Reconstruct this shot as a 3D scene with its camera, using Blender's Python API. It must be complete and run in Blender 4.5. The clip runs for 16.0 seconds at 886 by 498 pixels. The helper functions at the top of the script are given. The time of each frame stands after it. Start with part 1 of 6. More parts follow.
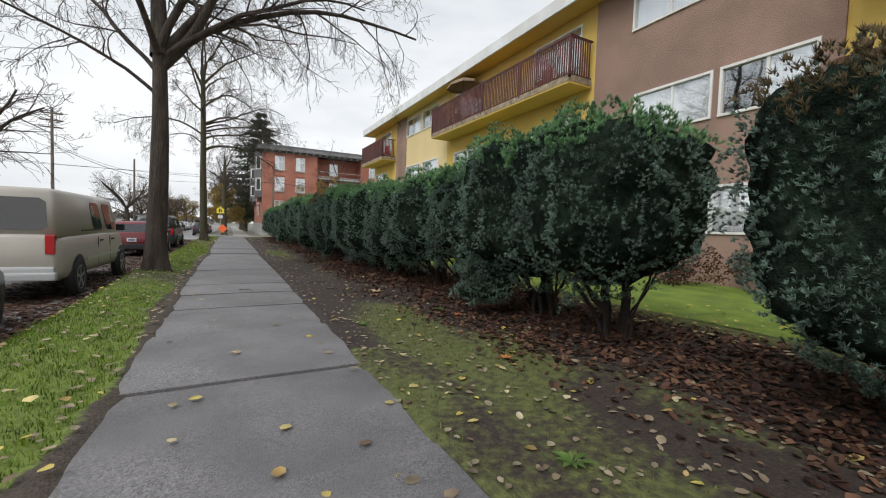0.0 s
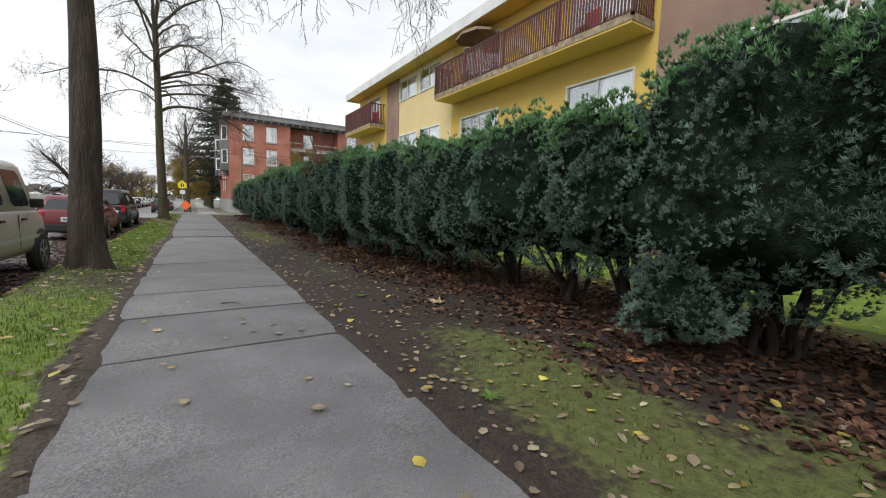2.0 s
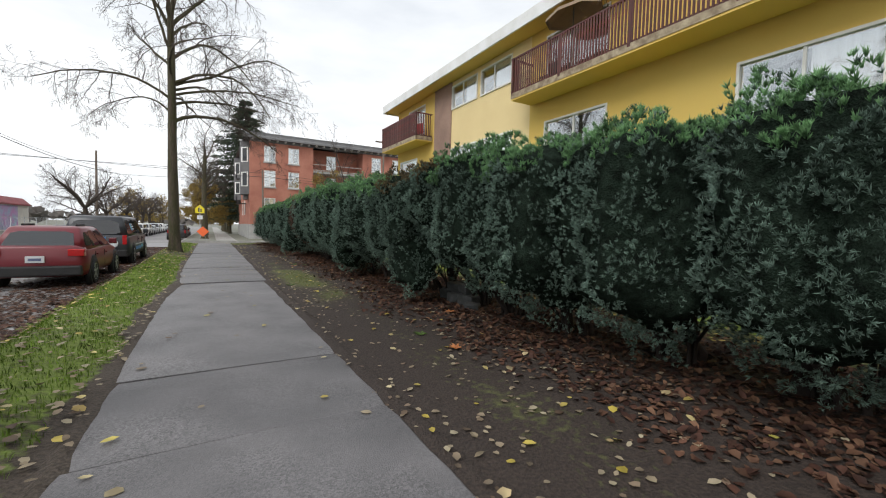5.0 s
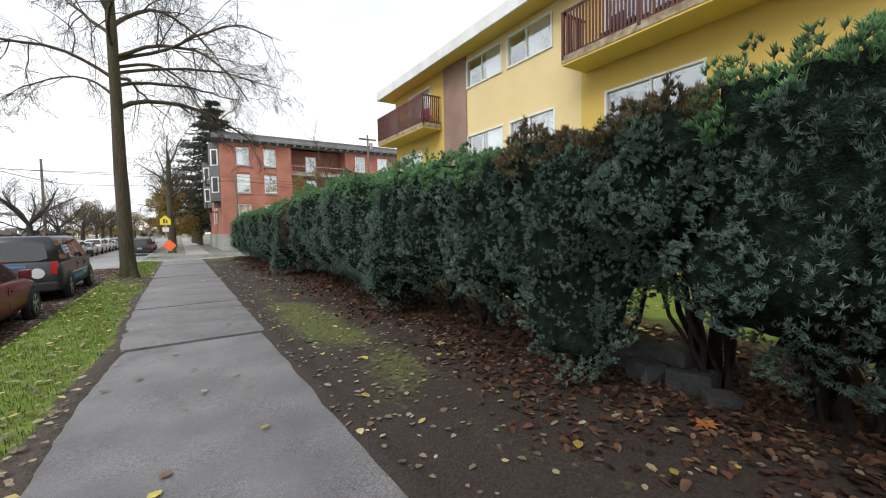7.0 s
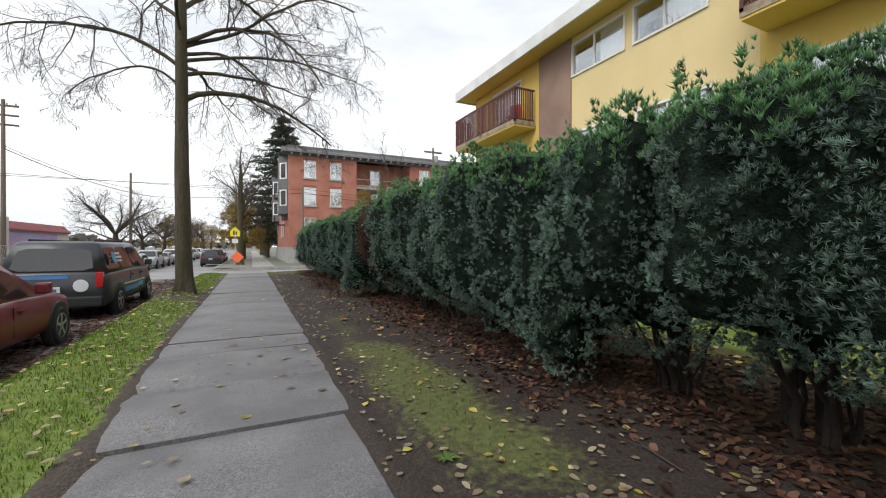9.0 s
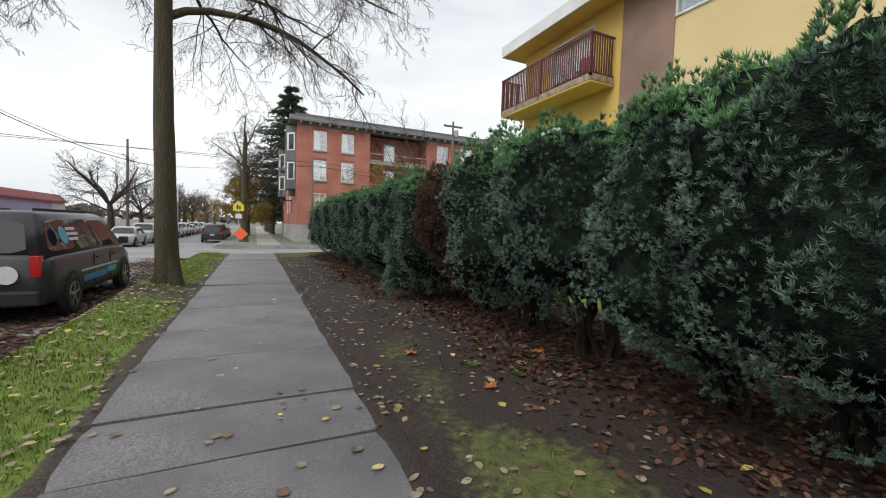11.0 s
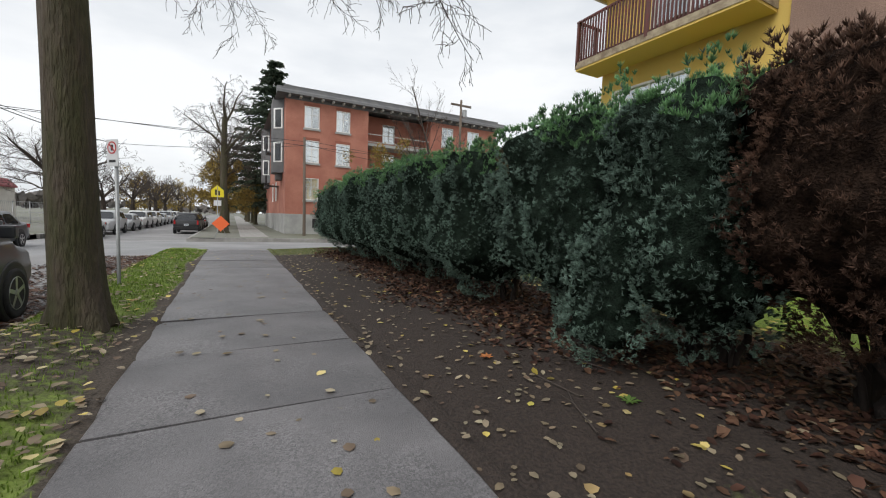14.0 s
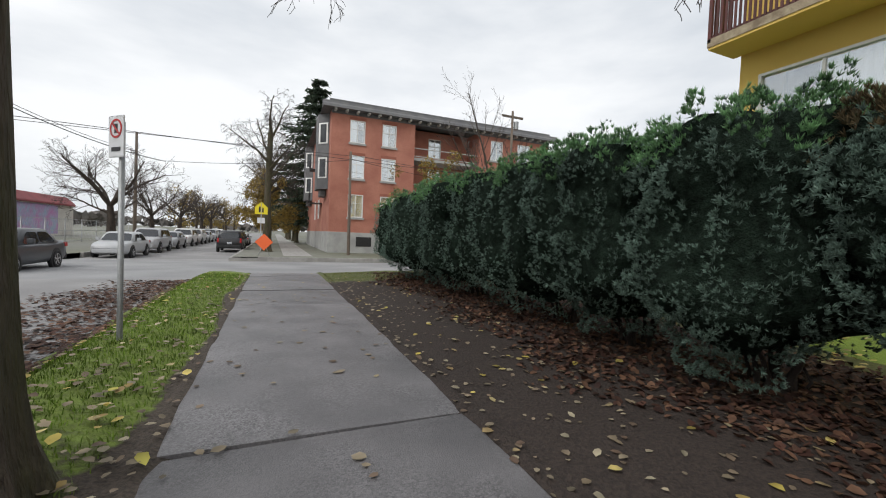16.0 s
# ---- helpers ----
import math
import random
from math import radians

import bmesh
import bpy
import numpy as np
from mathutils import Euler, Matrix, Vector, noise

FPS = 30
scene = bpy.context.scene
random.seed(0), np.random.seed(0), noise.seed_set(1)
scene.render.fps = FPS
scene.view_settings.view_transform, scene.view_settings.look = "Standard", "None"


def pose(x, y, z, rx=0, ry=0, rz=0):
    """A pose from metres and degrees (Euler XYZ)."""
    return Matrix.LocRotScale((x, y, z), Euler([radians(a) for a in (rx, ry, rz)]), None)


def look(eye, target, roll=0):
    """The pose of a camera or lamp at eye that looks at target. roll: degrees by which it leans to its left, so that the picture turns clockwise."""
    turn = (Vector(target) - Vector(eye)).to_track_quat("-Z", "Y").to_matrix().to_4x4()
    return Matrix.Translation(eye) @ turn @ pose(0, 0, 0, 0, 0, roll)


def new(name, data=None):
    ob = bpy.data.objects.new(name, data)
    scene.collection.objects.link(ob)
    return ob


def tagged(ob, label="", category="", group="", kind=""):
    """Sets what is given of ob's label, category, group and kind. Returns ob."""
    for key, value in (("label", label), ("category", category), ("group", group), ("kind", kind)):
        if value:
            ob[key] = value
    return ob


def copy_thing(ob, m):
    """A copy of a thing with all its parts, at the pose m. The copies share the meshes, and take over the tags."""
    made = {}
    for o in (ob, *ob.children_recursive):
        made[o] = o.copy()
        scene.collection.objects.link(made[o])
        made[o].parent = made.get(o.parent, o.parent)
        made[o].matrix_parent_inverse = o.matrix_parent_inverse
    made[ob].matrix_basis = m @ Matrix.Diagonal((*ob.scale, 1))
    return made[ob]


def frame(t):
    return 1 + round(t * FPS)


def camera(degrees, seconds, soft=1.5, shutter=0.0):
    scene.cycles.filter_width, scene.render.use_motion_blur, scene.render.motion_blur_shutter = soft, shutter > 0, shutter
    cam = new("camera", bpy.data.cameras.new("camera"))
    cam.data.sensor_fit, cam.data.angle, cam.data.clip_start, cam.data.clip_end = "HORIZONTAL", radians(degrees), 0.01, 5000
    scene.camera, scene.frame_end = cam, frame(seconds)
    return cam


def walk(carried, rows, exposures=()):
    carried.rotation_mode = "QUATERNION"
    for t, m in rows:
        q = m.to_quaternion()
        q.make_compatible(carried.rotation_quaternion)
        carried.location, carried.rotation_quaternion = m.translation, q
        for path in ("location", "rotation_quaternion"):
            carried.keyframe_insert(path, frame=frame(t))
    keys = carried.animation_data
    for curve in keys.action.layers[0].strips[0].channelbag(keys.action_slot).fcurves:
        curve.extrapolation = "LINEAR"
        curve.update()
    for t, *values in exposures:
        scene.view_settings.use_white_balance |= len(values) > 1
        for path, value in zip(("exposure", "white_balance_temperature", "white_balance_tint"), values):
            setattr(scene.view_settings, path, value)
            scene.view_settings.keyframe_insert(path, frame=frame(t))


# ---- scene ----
cam = camera(96.0, 16.0, soft=1.1)
PATH = [
    (0, (-0.178, 0.363, 1.264), (0.766, 2.124, 1.165), 1.9),
    (0.5, (-0.228, 1.104, 1.27), (0.769, 2.831, 1.106), 1.5),
    (1, (-0.302, 1.84, 1.282), (0.707, 3.554, 1.073), 1.3),
    (1.5, (-0.272, 2.637, 1.233), (0.781, 4.324, 1.017), 1.9),
    (2, (-0.267, 3.414, 1.226), (0.791, 5.098, 1.017), 2.0),
    (2.5, (-0.224, 4.182, 1.198), (0.836, 5.868, 1.016), 2.4),
    (3, (-0.232, 4.995, 1.187), (0.801, 6.7, 1.026), 3.5),
    (3.5, (-0.209, 5.705, 1.17), (0.831, 7.408, 1.044), 3.3),
    (4, (-0.221, 6.396, 1.174), (0.809, 8.108, 1.078), 2.5),
    (6.3, (-0.239, 10.918, 1.57), (0.787, 12.63, 1.455), -0.2),
    (6.5, (-0.174, 11.271, 1.513), (0.877, 12.968, 1.402), -0.4),
    (7, (-0.097, 12.127, 1.494), (1.0, 13.797, 1.389), -1.2),
    (7.5, (0.008, 12.904, 1.48), (1.12, 14.564, 1.381), -0.6),
    (8, (0.09, 13.729, 1.465), (1.117, 15.445, 1.41), -0.0),
    (8.5, (0.149, 14.491, 1.422), (1.078, 16.262, 1.406), -0.1),
    (9, (0.146, 15.245, 1.394), (1.013, 17.047, 1.381), -0.0),
    (9.2, (0.14, 15.515, 1.397), (1.022, 17.31, 1.381), 0.3),
    (11.3, (0.079, 19.137, 1.448), (0.918, 20.95, 1.341), 2.3),
    (11.5, (0.054, 19.48, 1.385), (0.878, 21.3, 1.291), 2.5),
    (12, (-0.067, 20.361, 1.347), (0.717, 22.199, 1.271), 2.7),
    (12.5, (-0.109, 21.131, 1.317), (0.703, 22.957, 1.243), 1.5),
    (13, (-0.202, 21.921, 1.314), (0.618, 23.743, 1.233), 0.8),
    (13.5, (-0.166, 22.647, 1.288), (0.743, 24.424, 1.161), 1.8),
    (14, (-0.191, 23.406, 1.28), (0.741, 25.17, 1.135), 2.2),
    (14.5, (-0.191, 24.197, 1.267), (0.707, 25.978, 1.126), 3.3),
    (15, (-0.246, 24.999, 1.238), (0.609, 26.803, 1.11), 4.5),
    (15.5, (-0.311, 25.706, 1.224), (0.513, 27.528, 1.149), 4.5),
    (16, (-0.377, 26.355, 1.25), (0.407, 28.194, 1.189), 2.3),
]
walk(cam, [(t, look(eye, target, roll)) for t, eye, target, roll in PATH],
     exposures=[(0, 0.0), (1.0, 0.02), (2.5, 0.14), (4.0, 0.14), (7.0, 0.36), (8.2, 0.38), (9.0, 0.24), (11.5, 0.06), (13.0, 0.0), (16.0, 0.0)])

# ---- light ----
world = bpy.data.worlds.new("overcast_sky")
scene.world = world
world.use_nodes = True
wn, wl = world.node_tree.nodes, world.node_tree.links
wn.clear()
w_out = wn.new("ShaderNodeOutputWorld")
w_bg = wn.new("ShaderNodeBackground")
w_sky = wn.new("ShaderNodeTexSky")
w_sky.sky_type = "NISHITA"
w_sky.sun_disc = False
w_sky.sun_elevation = radians(32)
w_sky.sun_rotation = radians(200)
w_sky.air_density = 1.0
w_sky.dust_density = 4.0
w_dim = wn.new("ShaderNodeVectorMath")
w_dim.operation = "SCALE"
w_dim.inputs["Scale"].default_value = 0.10
w_co = wn.new("ShaderNodeTexCoord")
w_map = wn.new("ShaderNodeMapping")
w_map.inputs["Scale"].default_value = (1.0, 1.0, 3.2)
w_noise = wn.new("ShaderNodeTexNoise")
w_noise.inputs["Scale"].default_value = 1.7
w_noise.inputs["Detail"].default_value = 6.0
w_noise.inputs["Roughness"].default_value = 0.52
w_ramp = wn.new("ShaderNodeValToRGB")
w_ramp.color_ramp.elements[0].position = 0.33
w_ramp.color_ramp.elements[0].color = (0.66, 0.70, 0.75, 1)
w_ramp.color_ramp.elements[1].position = 0.62
w_ramp.color_ramp.elements[1].color = (0.97, 0.985, 1.0, 1)
w_mix = wn.new("ShaderNodeMix")
w_mix.data_type = "RGBA"
w_mix.inputs["Factor"].default_value = 0.93
w_bg.inputs["Strength"].default_value = 1.08
wl.new(w_co.outputs["Generated"], w_map.inputs["Vector"])
wl.new(w_map.outputs["Vector"], w_noise.inputs["Vector"])
wl.new(w_noise.outputs["Fac"], w_ramp.inputs["Fac"])
wl.new(w_sky.outputs["Color"], w_dim.inputs[0])
wl.new(w_dim.outputs["Vector"], w_mix.inputs["A"])
wl.new(w_ramp.outputs["Color"], w_mix.inputs["B"])
wl.new(w_mix.outputs["Result"], w_bg.inputs["Color"])
wl.new(w_bg.outputs["Background"], w_out.inputs["Surface"])

sun_data = bpy.data.lights.new("sun", "SUN")
sun_data.energy = 1.9
sun_data.angle = radians(40)
sun_data.color = (1.0, 0.985, 0.965)
sun = new("sun", sun_data)
sun.matrix_world = look((-30, -14, 34), (0, 0, 0))

# ---- materials ----


def material(name, colour, rough=0.8, metal=0.0, vary=0.25, scale=6.0, fine=60.0, bump=0.3, depth=0.01, second=None, blend=0.5,
             spec=0.5, coat=0.0, per_object=0.0, per_island=0.0, stretch=(1, 1, 1)):
    """A surface with stains at one scale and grain at another; second is the colour the stains go to."""
    m = bpy.data.materials.new(name)
    m.use_nodes = True
    n, l = m.node_tree.nodes, m.node_tree.links
    b = n["Principled BSDF"]
    b.inputs["Roughness"].default_value = rough
    b.inputs["Metallic"].default_value = metal
    b.inputs["Specular IOR Level"].default_value = spec
    b.inputs["Coat Weight"].default_value = coat
    co = n.new("ShaderNodeTexCoord")
    mp = n.new("ShaderNodeMapping")
    mp.inputs["Scale"].default_value = stretch
    l.new(co.outputs["Object"], mp.inputs["Vector"])
    big = n.new("ShaderNodeTexNoise")
    big.inputs["Scale"].default_value = scale
    big.inputs["Detail"].default_value = 5
    small = n.new("ShaderNodeTexNoise")
    small.inputs["Scale"].default_value = fine
    small.inputs["Detail"].default_value = 3
    for t in (big, small):
        l.new(mp.outputs["Vector"], t.inputs["Vector"])
    ramp = n.new("ShaderNodeValToRGB")
    c2 = second if second else tuple(c * (1 - vary) for c in colour)
    mid = 0.5 + (0.5 - blend) * 0.4
    ramp.color_ramp.elements[0].position = max(0.0, mid - 0.14)
    ramp.color_ramp.elements[1].position = min(1.0, mid + 0.14)
    ramp.color_ramp.elements[0].color = (*c2, 1)
    ramp.color_ramp.elements[1].color = (*colour, 1)
    l.new(big.outputs["Fac"], ramp.inputs["Fac"])
    grain = n.new("ShaderNodeMapRange")
    grain.inputs["To Min"].default_value = 1 - vary
    grain.inputs["To Max"].default_value = 1 + vary
    l.new(small.outputs["Fac"], grain.inputs["Value"])
    mult = n.new("ShaderNodeVectorMath")
    mult.operation = "SCALE"
    l.new(ramp.outputs["Color"], mult.inputs[0])
    l.new(grain.outputs["Result"], mult.inputs["Scale"])
    last = mult.outputs["Vector"]
    if per_object or per_island:
        src = n.new("ShaderNodeObjectInfo").outputs["Random"] if per_object else n.new("ShaderNodeNewGeometry").outputs["Random Per Island"]
        rng_node = n.new("ShaderNodeMapRange")
        k = per_object or per_island
        rng_node.inputs["To Min"].default_value = 1 - k
        rng_node.inputs["To Max"].default_value = 1 + k
        l.new(src, rng_node.inputs["Value"])
        m2 = n.new("ShaderNodeVectorMath")
        m2.operation = "SCALE"
        l.new(last, m2.inputs[0])
        l.new(rng_node.outputs["Result"], m2.inputs["Scale"])
        last = m2.outputs["Vector"]
    l.new(last, b.inputs["Base Color"])
    if bump:
        bp = n.new("ShaderNodeBump")
        bp.inputs["Strength"].default_value = bump
        bp.inputs["Distance"].default_value = depth
        l.new(small.outputs["Fac"], bp.inputs["Height"])
        l.new(bp.outputs["Normal"], b.inputs["Normal"])
    return m


def leafy(name, colours, rough=0.6, through_light=0.2):
    """Leaves: each island takes its own colour from the list."""
    m = bpy.data.materials.new(name)
    m.use_nodes = True
    n, l = m.node_tree.nodes, m.node_tree.links
    b = n["Principled BSDF"]
    b.inputs["Roughness"].default_value = rough
    b.inputs["Specular IOR Level"].default_value = 0.25
    ge = n.new("ShaderNodeNewGeometry")
    ramp = n.new("ShaderNodeValToRGB")
    ramp.color_ramp.interpolation = "LINEAR"
    el = ramp.color_ramp.elements
    while len(el) < len(colours):
        el.new(0.5)
    for i, c in enumerate(colours):
        el[i].position = i / (len(colours) - 1)
        el[i].color = (*c, 1)
    l.new(ge.outputs["Random Per Island"], ramp.inputs["Fac"])
    no = n.new("ShaderNodeTexNoise")
    no.inputs["Scale"].default_value = 5.5
    l.new(ge.outputs["Position"], no.inputs["Vector"])
    mr = n.new("ShaderNodeMapRange")
    mr.inputs["From Min"].default_value = 0.30
    mr.inputs["From Max"].default_value = 0.70
    mr.inputs["To Min"].default_value = 0.45
    mr.inputs["To Max"].default_value = 1.55
    l.new(no.outputs["Fac"], mr.inputs["Value"])
    sc = n.new("ShaderNodeVectorMath")
    sc.operation = "SCALE"
    l.new(ramp.outputs["Color"], sc.inputs[0])
    l.new(mr.outputs["Result"], sc.inputs["Scale"])
    l.new(sc.outputs["Vector"], b.inputs["Base Color"])
    tr = n.new("ShaderNodeBsdfTranslucent")
    l.new(sc.outputs["Vector"], tr.inputs["Color"])
    mx = n.new("ShaderNodeMixShader")
    mx.inputs["Fac"].default_value = through_light
    out = n["Material Output"]
    l.new(b.outputs["BSDF"], mx.inputs[1])
    l.new(tr.outputs["BSDF"], mx.inputs[2])
    l.new(mx.outputs["Shader"], out.inputs["Surface"])
    return m


def soil_material(name, soil, soil2, turf, turf2):
    """Earth and turf blended by the mesh's own 'turf' attribute."""
    m = bpy.data.materials.new(name)
    m.use_nodes = True
    n, l = m.node_tree.nodes, m.node_tree.links
    b = n["Principled BSDF"]
    b.inputs["Roughness"].default_value = 0.9
    at = n.new("ShaderNodeAttribute")
    at.attribute_name = "turf"
    ge = n.new("ShaderNodeNewGeometry")
    noises = []
    for s in (3.0, 45.0, 14.0):
        t = n.new("ShaderNodeTexNoise")
        t.inputs["Scale"].default_value = s
        t.inputs["Detail"].default_value = 5
        l.new(ge.outputs["Position"], t.inputs["Vector"])
        noises.append(t)

    def two(a, c, fac):
        mix = n.new("ShaderNodeMix")
        mix.data_type = "RGBA"
        mix.inputs["A"].default_value = (*a, 1)
        mix.inputs["B"].default_value = (*c, 1)
        l.new(fac, mix.inputs["Factor"])
        return mix.outputs["Result"]

    def steep(src, lo, hi):
        r = n.new("ShaderNodeMapRange")
        r.inputs["From Min"].default_value = lo
        r.inputs["From Max"].default_value = hi
        l.new(src, r.inputs["Value"])
        return r.outputs["Result"]

    s_col = two(soil, soil2, steep(noises[1].outputs["Fac"], 0.35, 0.65))
    t_col = two(turf, turf2, steep(noises[2].outputs["Fac"], 0.35, 0.65))
    add = n.new("ShaderNodeMath")
    add.operation = "ADD"
    l.new(at.outputs["Fac"], add.inputs[0])
    l.new(noises[2].outputs["Fac"], add.inputs[1])
    edge = steep(add.outputs["Value"], 0.85, 1.2)
    mix = n.new("ShaderNodeMix")
    mix.data_type = "RGBA"
    l.new(edge, mix.inputs["Factor"])
    l.new(s_col, mix.inputs["A"])
    l.new(t_col, mix.inputs["B"])
    l.new(mix.outputs["Result"], b.inputs["Base Color"])
    bp = n.new("ShaderNodeBump")
    bp.inputs["Strength"].default_value = 0.8
    bp.inputs["Distance"].default_value = 0.02
    l.new(noises[1].outputs["Fac"], bp.inputs["Height"])
    l.new(bp.outputs["Normal"], b.inputs["Normal"])
    return m


def glass(name, tint=(0.02, 0.025, 0.03), rough=0.03, alpha=0.72):
    """A pane: mostly mirror-like dark glass that lets some of what is behind it through."""
    m = bpy.data.materials.new(name)
    m.use_nodes = True
    n, l = m.node_tree.nodes, m.node_tree.links
    b = n["Principled BSDF"]
    b.inputs["Base Color"].default_value = (*tint, 1)
    b.inputs["Roughness"].default_value = rough
    b.inputs["Specular IOR Level"].default_value = 0.5
    tr = n.new("ShaderNodeBsdfTransparent")
    mx = n.new("ShaderNodeMixShader")
    mx.inputs["Fac"].default_value = 1 - alpha
    l.new(tr.outputs["BSDF"], mx.inputs[1])
    l.new(b.outputs["BSDF"], mx.inputs[2])
    l.new(mx.outputs["Shader"], n["Material Output"].inputs["Surface"])
    mx.inputs["Fac"].default_value = 1 - alpha
    return m


M_SLAB = material("damp_concrete", (0.160, 0.153, 0.156), 0.5, vary=0.28, scale=1.3, fine=110, bump=0.7, depth=0.005,
                  second=(0.105, 0.101, 0.104), per_object=0.10)


def pebbled(m, scale=95.0, low=0.62, high=1.5):
    """Exposed stones in worn patches of a cast surface."""
    n, l = m.node_tree.nodes, m.node_tree.links
    b = n["Principled BSDF"]
    old = b.inputs["Base Color"].links[0].from_socket
    co = n.new("ShaderNodeTexCoord")
    cell = n.new("ShaderNodeTexVoronoi")
    cell.inputs["Scale"].default_value = scale
    l.new(co.outputs["Object"], cell.inputs["Vector"])
    worn = n.new("ShaderNodeTexNoise")
    worn.inputs["Scale"].default_value = 1.7
    worn.inputs["Detail"].default_value = 3
    l.new(co.outputs["Object"], worn.inputs["Vector"])
    mask = n.new("ShaderNodeMapRange")
    mask.inputs["From Min"].default_value, mask.inputs["From Max"].default_value = 0.40, 0.62
    mask.inputs["To Min"].default_value = 0.2
    l.new(worn.outputs["Fac"], mask.inputs["Value"])
    sep = n.new("ShaderNodeSeparateColor")
    l.new(cell.outputs["Color"], sep.inputs["Color"])
    tone = n.new("ShaderNodeMapRange")
    tone.inputs["To Min"].default_value, tone.inputs["To Max"].default_value = low, high
    l.new(sep.outputs["Red"], tone.inputs["Value"])
    mix = n.new("ShaderNodeMix")
    mix.inputs["A"].default_value = 1.0
    l.new(mask.outputs["Result"], mix.inputs["Factor"])
    l.new(tone.outputs["Result"], mix.inputs["B"])
    sc = n.new("ShaderNodeVectorMath")
    sc.operation = "SCALE"
    l.new(old, sc.inputs[0])
    l.new(mix.outputs["Result"], sc.inputs["Scale"])
    l.new(sc.outputs["Vector"], b.inputs["Base Color"])
    gloss = n.new("ShaderNodeMapRange")
    gloss.inputs["To Min"].default_value, gloss.inputs["To Max"].default_value = 0.40, 0.62
    l.new(worn.outputs["Fac"], gloss.inputs["Value"])
    l.new(gloss.outputs["Result"], b.inputs["Roughness"])


pebbled(M_SLAB)
M_ASPHALT = material("worn_asphalt", (0.27, 0.265, 0.262), 0.8, vary=0.18, scale=0.5, fine=90, bump=0.4, second=(0.20, 0.195, 0.195))
M_CROSS = material("patched_asphalt", (0.20, 0.20, 0.205), 0.75, vary=0.18, scale=0.35, fine=80, bump=0.4, second=(0.28, 0.28, 0.28))
M_KERB = material("kerb_concrete", (0.34, 0.33, 0.31), 0.85, scale=3, fine=70)
M_SOIL = soil_material("bed_soil", (0.020, 0.014, 0.011), (0.046, 0.032, 0.025), (0.066, 0.074, 0.020), (0.105, 0.118, 0.034))
M_VERGE = soil_material("verge_turf", (0.042, 0.032, 0.025), (0.080, 0.063, 0.048), (0.11, 0.145, 0.026), (0.155, 0.215, 0.036))
M_LAWN = material("mown_lawn", (0.185, 0.275, 0.034), 0.9, scale=2.2, fine=45, vary=0.45, bump=1.0, depth=0.03, second=(0.115, 0.180, 0.026))
M_EARTH = material("far_ground", (0.13, 0.135, 0.09), 0.95, scale=0.05, fine=2.0, second=(0.20, 0.20, 0.18))
M_BARK = material("furrowed_bark", (0.075, 0.058, 0.046), 0.95, vary=0.5, scale=7, fine=32, bump=1.0, depth=0.05,
                  second=(0.035, 0.027, 0.021), stretch=(1, 1, 0.22))
M_MOSSBARK = material("mossy_bark", (0.085, 0.066, 0.048), 0.95, vary=0.5, scale=6, fine=34, bump=1.0, depth=0.05,
                      second=(0.055, 0.055, 0.022), stretch=(1, 1, 0.22))
M_TWIG = material("twig_bark", (0.070, 0.055, 0.046), 0.9, scale=9, fine=60, bump=0)
M_STEM = material("hedge_stem", (0.030, 0.022, 0.018), 0.95, vary=0.4, scale=9, fine=60, bump=0.6)
# hedge shell colours: near-black, painting the shade between the leaf tufts
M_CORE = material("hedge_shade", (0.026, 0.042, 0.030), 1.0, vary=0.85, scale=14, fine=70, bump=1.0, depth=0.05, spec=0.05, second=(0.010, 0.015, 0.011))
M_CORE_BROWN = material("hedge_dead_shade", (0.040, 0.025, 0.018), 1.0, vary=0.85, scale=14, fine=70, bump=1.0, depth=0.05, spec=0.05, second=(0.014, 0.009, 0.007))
M_LITTER = leafy("leaf_litter", [(0.026, 0.013, 0.010), (0.050, 0.023, 0.016), (0.080, 0.037, 0.025), (0.150, 0.083, 0.050), (0.036, 0.018, 0.013)], 0.7, 0.05)
M_YELLOW_LEAF = leafy("yellow_leaf", [(0.38, 0.30, 0.055), (0.50, 0.40, 0.12), (0.42, 0.36, 0.22), (0.30, 0.20, 0.08), (0.50, 0.45, 0.10)], 0.6, 0.1)
M_PALE_LEAF = leafy("pale_leaf", [(0.20, 0.155, 0.10), (0.30, 0.25, 0.17), (0.13, 0.085, 0.06), (0.36, 0.32, 0.22)], 0.6, 0.1)
M_GRASS = leafy("grass_blade", [(0.075, 0.125, 0.016), (0.12, 0.195, 0.024), (0.165, 0.26, 0.036), (0.22, 0.27, 0.07)], 0.6, 0.25)
M_MOSS = leafy("bed_moss", [(0.050, 0.066, 0.014), (0.090, 0.112, 0.022), (0.130, 0.150, 0.034), (0.200, 0.190, 0.060)], 0.7, 0.2)
M_OCHRE = leafy("ochre_foliage", [(0.14, 0.10, 0.035), (0.23, 0.165, 0.045), (0.34, 0.24, 0.05), (0.17, 0.13, 0.06)], 0.7, 0.2)
M_SPRUCE = leafy("spruce_needles", [(0.030, 0.046, 0.030), (0.055, 0.078, 0.050), (0.085, 0.110, 0.070)], 0.7, 0.15)
M_YELLOW = material("yellow_stucco", (0.69, 0.48, 0.125), 0.9, vary=0.06, scale=0.5, fine=70, bump=0.35, depth=0.006, second=(0.66, 0.47, 0.13))
M_CREAM = material("pale_yellow_stucco", (0.77, 0.62, 0.33), 0.9, vary=0.05, scale=0.5, fine=70, bump=0.35, depth=0.006, second=(0.71, 0.56, 0.29))
